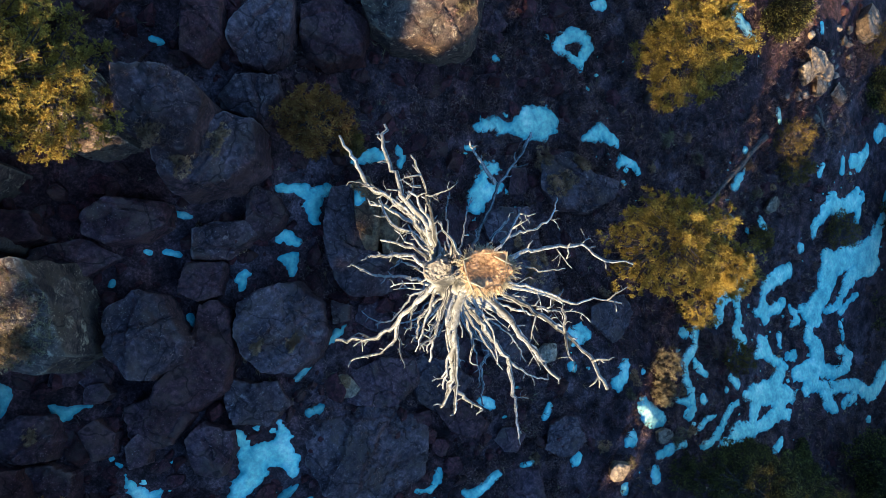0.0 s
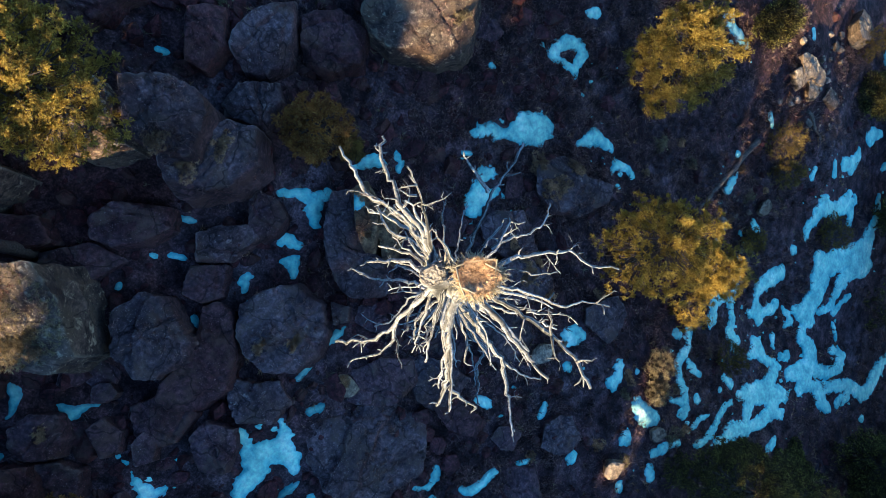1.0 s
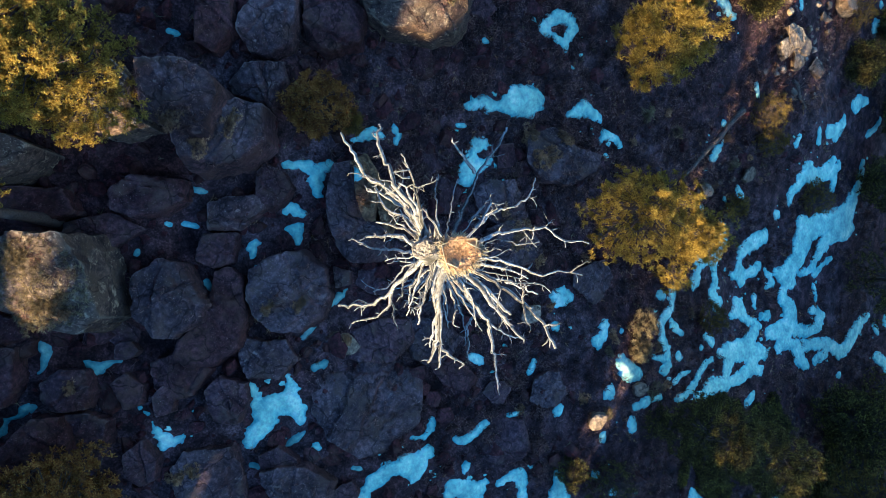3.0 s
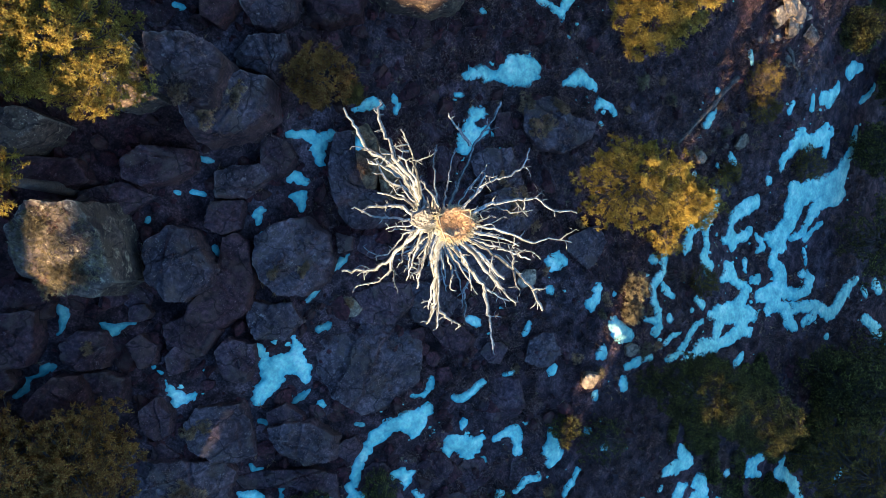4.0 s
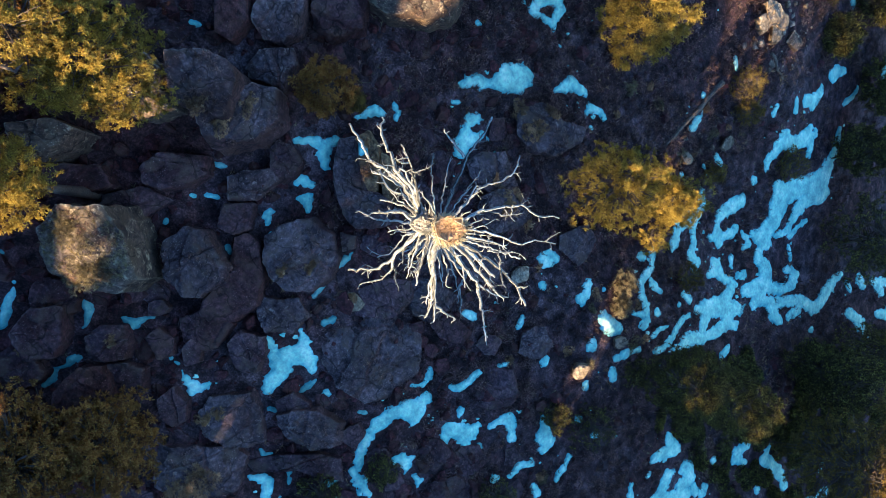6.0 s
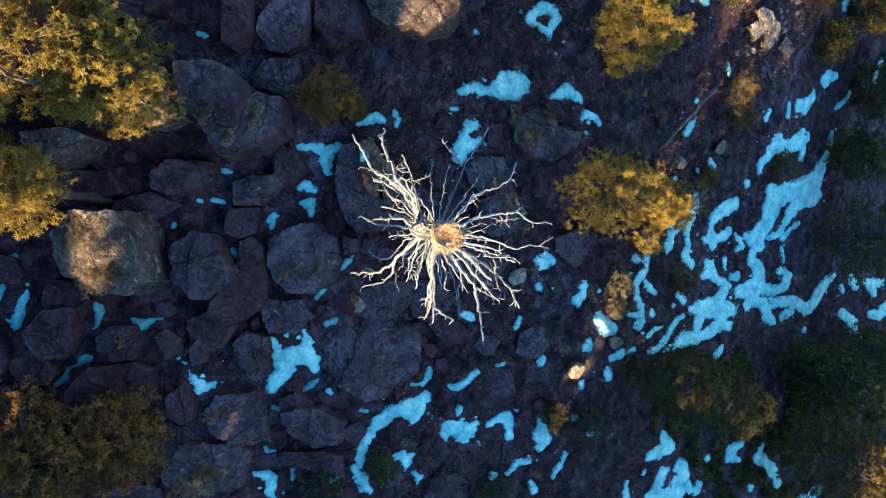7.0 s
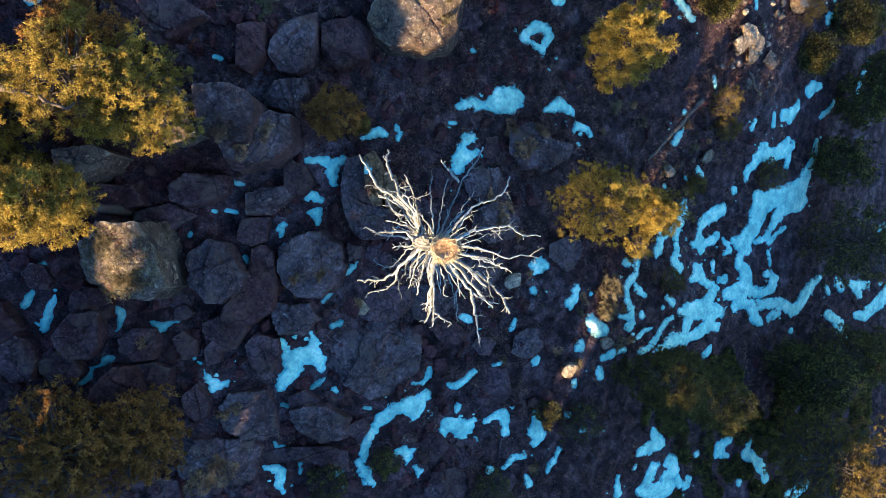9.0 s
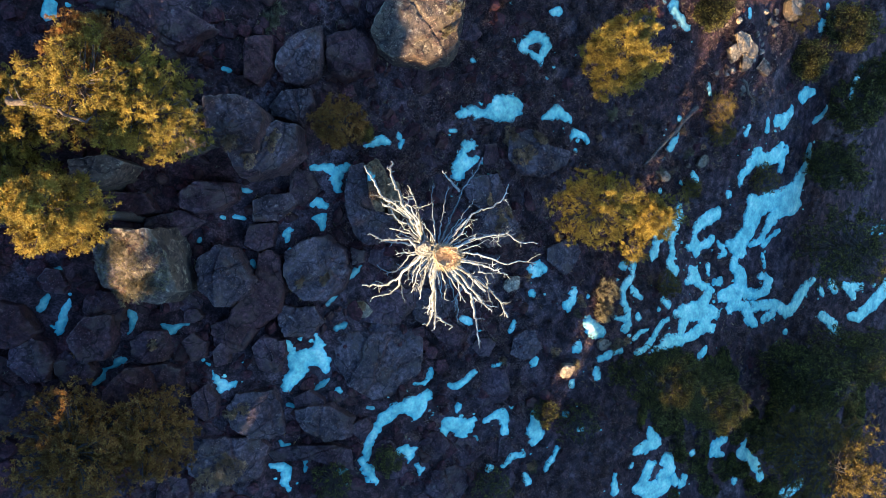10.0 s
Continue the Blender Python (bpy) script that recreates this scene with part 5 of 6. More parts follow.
bough(0.025, (-1.15, 3.66, 18.1), (-1.27, 3.71, 18.15), (-1.41, 3.66, 18.2))
bough(0.060, (-0.05, 1.3, 18.3), (-0.22, 2.39, 18.68), (-0.33, 2.87, 18.93), (-0.44, 3.18, 19.09), (-0.55, 3.44, 19.23), (-0.64, 3.54, 19.3))
bough(0.025, (-0.33, 2.82, 18.9), (-0.1, 2.82, 19.05), (0.12, 2.86, 19.2))
bough(0.020, (-0.44, 3.18, 19.1), (-0.61, 3.15, 19.15), (-0.78, 3.1, 19.2))
bough(0.055, (-0.05, 1.3, 17.1), (-0.55, 1.84, 17.4), (-1.06, 2.03, 17.4), (-1.41, 2.09, 17.4))
bough(0.065, (-0.05, 1.3, 17.9), (-0.77, 1.68, 18.04), (-1.19, 1.64, 18.07), (-1.59, 1.66, 18.1))
bough(0.070, (0.3, 1.15, 13.7), (-1.08, 1.58, 13.59), (-1.65, 1.6, 13.27), (-2.16, 1.76, 12.99), (-2.65, 2.01, 12.7))
bough(0.095, (-0.05, 1.3, 17.1), (-0.5, 0.79, 16.89), (-0.98, 0.42, 16.47), (-1.26, 0.09, 16.19), (-1.76, -0.11, 15.84), (-2.66, -0.15, 15.3))
bough(0.055, (-1.06, 0.29, 16.2), (-1.13, -0.11, 16.03), (-1.49, -0.45, 15.83), (-1.84, -0.52, 15.68), (-2.27, -0.66, 15.5))
bough(0.030, (-1.08, -0.04, 16), (-1.02, -0.37, 16.17), (-0.89, -0.78, 16.4))
bough(0.022, (-1.79, -0.11, 15.6), (-2.07, 0.03, 15.55), (-2.31, -0.11, 15.5))
bough(0.050, (0.3, 1.15, 14.2), (-0.74, 1.07, 14.24), (-1.13, 0.63, 13.93), (-1.53, 0.34, 13.67), (-1.85, 0.26, 13.5))
bough(0.025, (-1.59, 0.33, 13.8), (-1.92, 0.41, 13.62), (-2.26, 0.65, 13.4))
bough(0.045, (0.3, 1.15, 14.7), (-0.28, 0.76, 14.62), (-0.66, 0.33, 14.27), (-0.7, -0.12, 14))
bough(0.050, (0.3, 1.15, 14.7), (-0.13, 0.62, 14.42), (-0.21, 0.1, 14.02), (-0.45, -0.43, 13.6))
bough(0.050, (0.3, 1.15, 13.7), (0.09, -0.12, 13.5), (0.25, -0.75, 13.1), (-0.06, -1.24, 12.75), (-0.31, -1.33, 12.6))
bough(0.125, (0.5, 1.08, 18.1), (0.26, 0.51, 17.71), (0.24, -0.1, 17.31), (0.2, -0.86, 16.82), (0.14, -1.26, 16.57), (-0.05, -1.67, 16.3))
bough(0.075, (0.24, -0.1, 17.2), (0.3, -0.72, 17.12), (0.3, -1.22, 17.06), (0.24, -1.76, 17))
bough(0.050, (0.29, -1.3, 16), (0.63, -1.61, 15.59), (0.99, -1.85, 15.2))
bough(0.080, (0.3, 1.15, 16.7), (0.08, 0.41, 16.69), (0.18, -0.24, 16.42), (0.08, -0.77, 16.21), (0.01, -1.3, 16))
bough(0.100, (0.3, 1.15, 14.2), (1.01, 0.33, 13.9), (1.49, -0.28, 13.4), (1.83, -0.75, 13.05), (2, -1.57, 12.55), (2.15, -2.42, 12.05), (2.23, -3.03, 11.7))
bough(0.045, (1.87, -0.76, 13), (2.54, -1.18, 12.4), (3.09, -1.32, 12))
bough(0.020, (2.1, -1.84, 12.2), (2.26, -1.81, 12.2), (2.49, -1.84, 12.2))
bough(0.080, (0.3, 1.15, 11.2), (0.81, 0.38, 10.98), (1.09, -0.14, 10.59), (1.52, -0.41, 10.27), (1.21, -1.06, 9.82), (1.32, -1.62, 9.46), (1.24, -2.01, 9.22), (1.38, -2.36, 9))
bough(0.100, (0.3, 1.15, 16.2), (1.16, 0.63, 16.14), (1.65, 0.3, 15.89), (2.01, -0.11, 15.67), (2.31, -0.39, 15.5))
bough(0.085, (0.5, 1.08, 19.4), (1.22, 0.4, 19.25), (1.51, -0.03, 19.02), (1.75, -0.26, 18.88), (1.99, -0.54, 18.72), (2.18, -0.77, 18.59), (2.36, -0.89, 18.5))
bough(0.030, (1.72, -0.18, 18.7), (1.84, -0.43, 18.59), (1.96, -0.64, 18.5))
bough(0.065, (0.5, 1.08, 20.5), (1.34, 0.55, 20.73), (1.7, 0.31, 20.87), (2.06, 0.02, 21.02), (2.31, -0.26, 21.15), (2.48, -0.44, 21.23), (2.55, -0.67, 21.31), (2.66, -0.89, 21.4))
bough(0.025, (2.44, -0.44, 21.3), (2.53, -0.4, 21.43), (2.65, -0.41, 21.6))
bough(0.022, (2.05, 0.02, 21.1), (2.04, 0.28, 21.25), (1.98, 0.52, 21.4))
bough(0.022, (1.6, 0.35, 20.9), (1.56, 0.16, 20.81), (1.53, -0.08, 20.7))
bough(0.024, (2.05, 0.02, 21.1), (2.08, -0.22, 21.05), (2.2, -0.45, 21))
bough(0.035, (1.23, 0.91, 19.8), (1.68, 0.82, 19.57), (2.2, 0.67, 19.3), (2.38, 0.57, 19.2))
bough(0.035, (1.82, 0.51, 19.3), (2.42, 0.47, 18.95), (2.8, 0.42, 18.75), (3, 0.25, 18.6))
bough(0.060, (0.3, 1.15, 16.7), (1.9, 1.13, 16.75), (2.99, 0.72, 16.48), (3.54, 0.85, 16.36), (3.89, 0.8, 16.28), (4.25, 0.72, 16.2))
bough(0.020, (3.89, 0.8, 16.3), (4.08, 0.95, 16.35), (4.34, 1.11, 16.4))
bough(0.060, (0.5, 1.08, 18.9), (1.56, 1.63, 18.83), (2.29, 1.79, 18.56), (2.91, 1.88, 18.34), (3.17, 1.68, 18.22), (3.43, 1.55, 18.12), (3.76, 1.55, 18.01), (4.09, 1.5, 17.9))
bough(0.020, (2.35, 1.77, 18.5), (2.55, 1.55, 18.33), (2.72, 1.38, 18.2))
bough(0.015, (2.94, 1.9, 18.2), (3.02, 1.98, 18.25), (3.1, 2.01, 18.3))
bough(0.055, (1.11, 1.77, 19.4), (1.33, 2.05, 19.4), (1.45, 2.27, 19.4), (1.5, 2.35, 19.4))
bough(0.030, (1.33, 2.05, 19.4), (1.49, 2.13, 19.51), (1.61, 2.18, 19.6))
bough(0.065, (0.3, 1.15, 11.7), (2, 2.94, 11.71), (2.93, 3.27, 11.23), (3.42, 3.68, 10.93), (3.67, 4.38, 10.6))
bough(0.025, (3.39, 3.65, 10.8), (3.63, 3.53, 10.74), (3.72, 3.35, 10.7))
bough(0.085, (0.3, 1.15, 15.2), (1.07, 2.96, 15.67), (1.34, 3.64, 15.84), (1.62, 4.04, 15.96), (1.96, 4.44, 16.08), (2.16, 4.91, 16.2))
bough(0.025, (1.63, 4.08, 15.8), (1.91, 4.14, 15.86), (2.12, 4.2, 15.9))
bough(0.060, (1.22, 3.55, 16.6), (0.85, 3.92, 17.31), (0.71, 4.05, 17.58), (0.6, 4.14, 17.8))
bough(0.050, (0.3, 1.15, 11.7), (0.71, 3.64, 11.69), (0.89, 4.21, 11.5))
bough(0.045, (0.3, 1.15, 12.2), (0.1, 3.55, 12.22), (0.19, 4.28, 12))
bough(0.040, (0.3, 1.15, 12.7), (1.57, 2.96, 12.77), (1.92, 3.4, 12.6))
bough(0.060, (0.3, 1.15, 13.7), (1.63, 0.79, 13.73), (2.59, 0.5, 13.45), (3.41, 0.19, 13.2))
bough(0.050, (0.3, 1.15, 10.7), (0.91, -0.14, 10.5), (1.11, -0.87, 10), (1.22, -1.62, 9.5))
bough(0.040, (0.3, 1.15, 11.7), (-0.58, 0.89, 11.54), (-0.86, 0.03, 11))
bough(0.045, (0.3, 1.15, 10.7), (0.38, -0.32, 10.45), (0.56, -1.05, 10))
bough(0.045, (0.3, 1.15, 11.2), (2.04, 0.03, 10.9), (2.64, -0.86, 10.2))
bough(0.050, (0.3, 1.15, 12.7), (2.06, 1.98, 12.68), (2.91, 1.84, 12.41), (3.62, 1.94, 12.2))
bough(0.040, (0.3, 1.15, 12.7), (-1.05, 2.06, 12.67), (-1.56, 1.88, 12.4))
bough(0.055, (-0.02, 1.72, 17.6), (-0.7, 2.25, 17.5), (-1.16, 2.46, 17.4), (-1.34, 2.76, 17.3), (-1.45, 3.09, 17.2))
bough(0.050, (-0.07, 1.67, 17.7), (-0.52, 1.97, 17.6), (-0.69, 2.24, 17.5), (-0.78, 2.43, 17.4))
bough(0.060, (0.01, 1.61, 18.3), (-0.21, 1.99, 18.4), (-0.28, 2.38, 18.5), (-0.46, 2.57, 18.6), (-0.54, 2.82, 18.7), (-0.72, 2.91, 18.8))
bough(0.070, (-0.05, 1.64, 18), (-0.33, 2.07, 17.95), (-0.6, 2.39, 17.9), (-0.89, 2.68, 17.85), (-1.16, 2.94, 17.8))
bough(0.050, (-0.1, 1.65, 17.9), (-0.44, 2.1, 17.92), (-0.56, 2.54, 17.95), (-0.76, 2.79, 17.98), (-0.76, 3.05, 18))
bough(0.035, (-0.15, 1.53, 17.2), (-0.67, 1.67, 17.1), (-1.01, 1.75, 17), (-1.22, 1.92, 16.9))
bough(0.035, (-0.18, 1.3, 16.9), (-0.55, 1.18, 16.77), (-0.91, 1.19, 16.63), (-1.24, 1.1, 16.5))
bough(0.022, (-0.8, 2.89, 18.1), (-0.94, 3.05, 18.2), (-1.2, 3.05, 18.3))
bough(0.050, (0.32, 1.6, 18.9), (0.11, 1.96, 19.05), (-0.03, 2.15, 19.2))
bough(0.035, (1.02, 2.01, 18), (1.23, 2.24, 18.1), (1.42, 2.43, 18.2))
bough(0.055, (0.14, 1.22, 17.2), (-0.06, 0.4, 17.03), (-0.23, -0.24, 16.87), (-0.31, -0.62, 16.7))
bough(0.045, (-0.12, 1.25, 16.7), (-0.39, 0.41, 16.53), (-0.56, -0.24, 16.37), (-0.65, -0.4, 16.2))
bough(0.050, (0.38, 1.22, 16.3), (0.51, 0.42, 16.13), (0.7, -0.11, 15.97), (0.65, -0.66, 15.8))
bough(0.050, (0.47, 1.18, 16.8), (0.81, 0.6, 16.63), (1.16, 0.08, 16.47), (1.27, -0.64, 16.3))
bough(0.030, (-0.48, 3.14, 18.2), (-0.67, 3.12, 18.3), (-0.86, 3.24, 18.4))
bough(0.020, (-0.28, 2.53, 18.7), (-0.23, 2.82, 18.85), (-0.02, 2.87, 19))
bough(0.020, (-0.77, 2.85, 18.3), (-0.63, 3.14, 18.2), (-0.68, 3.38, 18.1))
bough(0.040, (-0.24, 1.17, 17), (-0.5, 0.91, 16.93), (-0.7, 0.51, 16.87), (-0.72, 0.15, 16.8))
bough(0.045, (-0.11, 1.58, 17.4), (-0.46, 1.9, 17.33), (-0.86, 2.06, 17.27), (-1.08, 2.33, 17.2))
# shorter dead boughs lower on the trunk
rb = random.Random(19)
for i in range(32):
    az = rb.uniform(-2.9, 0.75) if i % 4 else rb.uniform(0, 6.28)
    z = rb.uniform(8.0, 16.5)
    ln = rb.uniform(1.0, 2.5)
    d = Vector((math.cos(az), math.sin(az), rb.uniform(-0.25, 0.35)))
    side = Vector((-d.y, d.x, 0)) * rb.uniform(-0.25, 0.25)
    p = Vector((0.28, 1.16, z))
    dead_limb("branch", [p, p + d * ln * 0.35, p + d * ln * 0.7 + side * ln * 0.4, p + d * ln + side * ln + Vector((0, 0, rb.uniform(-0.3, 0.2)))],
              rb.uniform(0.04, 0.075), 0.012, 6, 400 + i, MAT_DEAD, twigs=rb.randint(3, 8), step=0.18, jit=0.025)

# ---- the nest ----
NX, NY, NZ = 0.73, 1.04, 21.25
nest = thing("nest", NX, NY, NZ, "large stick nest with a brown lined bowl on the dead tree", "nest")
nest.scale = (0.78, 0.78, 0.78)
rng = random.Random(31)
bm = bmesh.new()
bmesh.ops.create_uvsphere(bm, u_segments=40, v_segments=24, radius=1.0)
for v in bm.verts:
    r = math.hypot(v.co.x, v.co.y)
    z = v.co.z
    top = 0.20 - 0.08 * max(0.0, 1 - (r / 0.75) ** 2) if z > 0 else -0.42 * (1 - r * r) ** 0.5 if r < 1 else 0.0
    q = Vector((v.co.x * 0.47, v.co.y * 0.42, top if z > 0.05 else min(0.1, top)))
    q += Vector((0, 0, 1)) * noise.fractal(q * 9, 0.8, 2, 4) * 0.03 + Vector((q.x, q.y, 0)) * noise.noise(q * 4) * 0.45 + Vector((q.x, q.y, 0)) * noise.noise(q * 11) * 0.3
    v.co = q
me = bpy.data.meshes.new("bowl")
bm.to_mesh(me)
bm.free()
me.materials.append(MAT_NEST)
child("bowl", me, nest, "matted brown lining of grass and bark")
tub = Tubes()
for i in range(780):
    a = rng.uniform(0, 2 * math.pi)
    edge = 0.44 * (1 + 0.12 * math.sin(3 * a + 1) + 0.08 * math.sin(5 * a))
    r = edge * rng.uniform(0.86, 1.16)
    c = Vector((math.cos(a) * r, math.sin(a) * r * 0.9, rng.uniform(-0.25, 0.16) - 0.25 * max(0, r - edge)))
    d = Vector((math.cos(a), math.sin(a), 0)) * rng.uniform(0.3, 1.0) + Vector((-math.sin(a), math.cos(a), 0)) * rng.gauss(0, 0.45) + Vector((0, 0, rng.uniform(-0.55, 0.2)))
    d.normalize()
    ln = rng.uniform(0.10, 0.34)
    w = rng.uniform(0.005, 0.012)
    tub.add([c - d * ln * 0.3, c + d * ln * 0.2 + Vector([rng.gauss(0, 0.012) for _ in range(3)]), c + d * ln * 0.7], [w, w, w * 0.5], 4, 0.1, rng)
for i in range(9):
    a = rng.uniform(0, 2 * math.pi)
    c = Vector((math.cos(a) * 0.42, math.sin(a) * 0.38, 0.2))
    d = Vector((-math.sin(a) + rng.gauss(0, 0.4), math.cos(a) + rng.gauss(0, 0.4), rng.uniform(-0.1, 0.25))).normalized() * rng.uniform(0.2, 0.4)
    tub.add([c - d, c + Vector([rng.gauss(0, 0.03) for _ in range(3)]), c + d], [0.016, 0.019, 0.012], 6, 0.1, rng)
child("stick_rim", tub.mesh("stick_rim", MAT_STICK, False), nest, "fringe of pale straw and crossed sticks")
tub = Tubes()
for i in range(900):
    a, r = rng.uniform(0, 2 * math.pi), 0.44 * math.sqrt(rng.random())
    c = Vector((math.cos(a) * r, math.sin(a) * r, 0.13 + 0.08 * (r / 0.42) ** 2 + rng.uniform(-0.01, 0.02)))
    d = Vector((rng.gauss(0, 1), rng.gauss(0, 1), rng.gauss(0, 0.12))).normalized() * rng.uniform(0.03, 0.09)
    tub.add([c - d, c + d], [0.004, 0.003], 3, 0, rng)
child("lining", tub.mesh("lining", MAT_NEST, False), nest)

# ---- rubble and brush ----
r3 = np.random.default_rng(8)
base = bmesh.new()
bmesh.ops.create_icosphere(base, subdivisions=1, radius=1.0)
base.verts.ensure_lookup_table()
BV = np.array([v.co[:] for v in base.verts])
BF = np.array([[v.index for v in f.verts] for f in base.faces])
base.free()


def scatter_stones(count, xs, ys, sizes, keep, mat):
    V, F = [], []
    x, y = r3.uniform(*xs, count), r3.uniform(*ys, count)
    ok = keep(x, y) & off_snow(x, y)
    x, y = x[ok], y[ok]
    z = slope(x, y) + rough(x, y)
    clear = np.full(len(x), 9.0)
    for a, b, r in HOLLOWS:
        clear = np.minimum(clear, np.hypot(x - a, y - b) - r)
    for i in range(len(x)):
        s = min(sizes[0] * (sizes[1] / sizes[0]) ** (r3.random() ** 2.2), max(0.05, 0.8 * clear[i]))
        p = BV * (1 + 0.25 * r3.normal(size=(len(BV), 1))) * s * np.array([r3.uniform(0.7, 1.3), r3.uniform(0.7, 1.3), r3.uniform(0.5, 0.9)])
        a = r3.uniform(0, 6.28)
        c, sn = math.cos(a), math.sin(a)
        p = np.stack([p[:, 0] * c - p[:, 1] * sn, p[:, 0] * sn + p[:, 1] * c, p[:, 2]], -1)
        V.append(p + np.array([x[i], y[i], z[i] + 0.1 * s]))
        F.append(BF + i * len(BV))
    return mesh_from("rubble", np.concatenate(V), np.concatenate(F), mat)


tagged(new("rubble", scatter_stones(9500, (-24, 30), (-26, 24), (0.05, 0.55), lambda x, y: r3.random(len(x)) < np.clip((12 - x) / 14, 0.15, 1), MAT_STONE)),
       "loose dark stones strewn between the boulders", "stones", kind="stuff")

tagged(new("pebbles", scatter_stones(170, (15, 22), (4, 10.5), (0.05, 0.26), lambda x, y: np.hypot(x - 18.4, y - 7.2) < 3.0, MAT_PEBBLE)), "small tan stones on the open slope", "stones", kind="stuff")
tagged(new("pebbles", scatter_stones(130, (19.5, 28), (13, 20.5), (0.07, 0.34), lambda x, y: np.hypot(x - 24, y - 16.5) < 4.2, MAT_PEBBLE)), "pale tan stones scattered round a low outcrop", "stones", kind="stuff")


def brush(name, count, xs, ys, keep, blades, length, width, mat, label):
    x, y = r3.uniform(*xs, count), r3.uniform(*ys, count)
    ok = keep(x, y) & off_snow(x, y, 0.02)
    x, y = x[ok], y[ok]
    c = np.stack([x, y, slope(x, y) + rough(x, y) + 0.02], -1)
    o = np.tile(np.array([[0.15, 0.0, 0.75]]), (len(c), 1))
    scale = r3.uniform(0.5, 1.3, (len(c), 1, 1))
    t = tufts(c, o, blades, length, width, r3)
    k = np.repeat(c, blades, 0)[:, None, :]
    t = k + (t - k) * np.repeat(scale, blades, 0)
    tagged(new(name, tri_mesh(name, t, mat)), label, "undergrowth", kind="stuff")


brush("low_brush", 48000, (-22, 50), (-28, 26), lambda x, y: fbm(x / 3.5, y / 3.5, 3, 77) + 0.06 * np.clip(x, -6, 5) - 0.03 * np.clip(x - 16, 0, 14) > -0.02, 10, 0.34, 0.016, MAT_BRUSH, "grey-brown leafless brush and dead grass")
brush("grass_mat", 22000, (-6, 18), (-4, 19), lambda x, y: fbm(x / 2.8, y / 2.8, 3, 61) > -0.05, 9, 0.22, 0.011, MAT_GRASS, "grey matted dead grass")
brush("dry_grass", 3600, (-22, 46), (-26, 26), lambda x, y: fbm(x / 2.2, y / 2.2, 3, 78) > 0.22 - 0.16 * (np.abs(x - 1) < 8), 14, 0.34, 0.011, MAT_DRY, "straw-coloured dry grass tufts")

brush("rusty_grass", 5200, (-10, 34), (-14, 20), lambda x, y: fbm(x / 1.6, y / 1.6, 3, 83) > 0.30, 12, 0.30, 0.012, MAT_RUST_SUNNED, "rust-brown dead grass in scattered tufts")
brush("twiggy_brush", 1500, (-20, 46), (-26, 26), lambda x, y: (fbm(x / 4.5, y / 4.5, 3, 91) > 0.10 - 0.2 * (np.hypot(x - 2, y - 4) < 9)) & (x > -8), 46, 0.62, 0.008, MAT_BRUSH, "pale leafless twiggy brush in spreading clumps")


def dry_bush(x, y, r, h, label, mat=MAT_DRY):
    z = top_at(x, y) - 0.03
    g = np.random.default_rng(int(abs(x * 31 + y * 17)))
    n = int(300 * r * r) + 130
    a = g.uniform(0, 6.28, n)
    q = r * np.sqrt(g.random(n)) * (0.72 + 0.18 * np.sin(2 * a + x) + 0.16 * np.sin(3 * a + y) + 0.1 * np.sin(7 * a))
    c = np.stack([np.cos(a) * q, np.sin(a) * q, h * (1 - (q / r) ** 2) * g.uniform(0.0, 1, n) * (0.6 + 0.5 * np.sin(5 * q / r + a * 2))], -1)
    o = c / r * 0.6 + g.normal(0, 0.45, (n, 3)) + np.array([0, 0, 0.35])
    ob = pose_at(new("dry_bush", tri_mesh("dry_bush", tufts(c, o, 13, min(0.22, 0.09 + 0.08 * r), 0.009, g), mat)), x, y, z)
    tagged(ob, label, "bush", "dry bushes on the slope")


dry_bush(-14.15, 1.58, 0.67, 0.12, "straw-coloured grass on top of the great boulder")
dry_bush(-13.62, -0.14, 0.91, 0.12, "straw-coloured grass on top of the great boulder")
dry_bush(-14.54, -0.75, 0.59, 0.10, "straw-coloured grass on top of the great boulder")
dry_bush(-11.78, -10.78, 1.53, 0.40, "tan dry bush on a flat boulder", MAT_RUST_SUNNED)
dry_bush(9.75, -6.6, 0.5, 0.40, "small tan dry bush on the slope")
dry_bush(6.75, -14.00, 0.55, 0.30, "small tan dry bush on the slope")
dry_bush(-14.86, 11.75, 0.83, 0.50, "straw-coloured dry bush above the pines")
dry_bush(-7.80, 12.77, 0.91, 0.35, "pale dry grass on a rock slab")
dry_bush(5.80, 7.22, 0.78, 0.30, "tan dry bush against a rock", MAT_RUST_SUNNED)
dry_bush(1.11, 14.07, 0.61, 0.30, "tan dry grass on a tall boulder")
dry_bush(0.81, 12.97, 0.49, 0.25, "tan dry grass on a tall boulder")
dry_bush(-7.18, -0.40, 0.37, 0.10, "brown dry moss on a boulder", MAT_RUST_SUNNED)
dry_bush(-5.92, -0.25, 0.34, 0.10, "brown dry moss on a boulder", MAT_RUST_SUNNED)
dry_bush(12.89, -5.67, 0.82, 0.40, "small tan dry bush on the slope")
dry_bush(-9.33, 6.42, 0.64, 0.30, "brown dry grass on a rock outcrop", MAT_RUST_SUNNED)
dry_bush(-7.79, 6.75, 0.61, 0.30, "grey dry grass on a rock outcrop", MAT_RUST_SUNNED)
dry_bush(12.09, 10.66, 0.78, 0.40, "grey dry bush below the pine")
dry_bush(4.06, 3.05, 0.92, 0.15, "brown dry grass on a boulder", MAT_RUST_SUNNED)
dry_bush(4.83, 8.33, 0.63, 0.15, "brown dry grass on a boulder", MAT_RUST_SUNNED)
dry_bush(6.74, 8.17, 0.57, 0.15, "brown dry grass on a boulder", MAT_RUST_SUNNED)
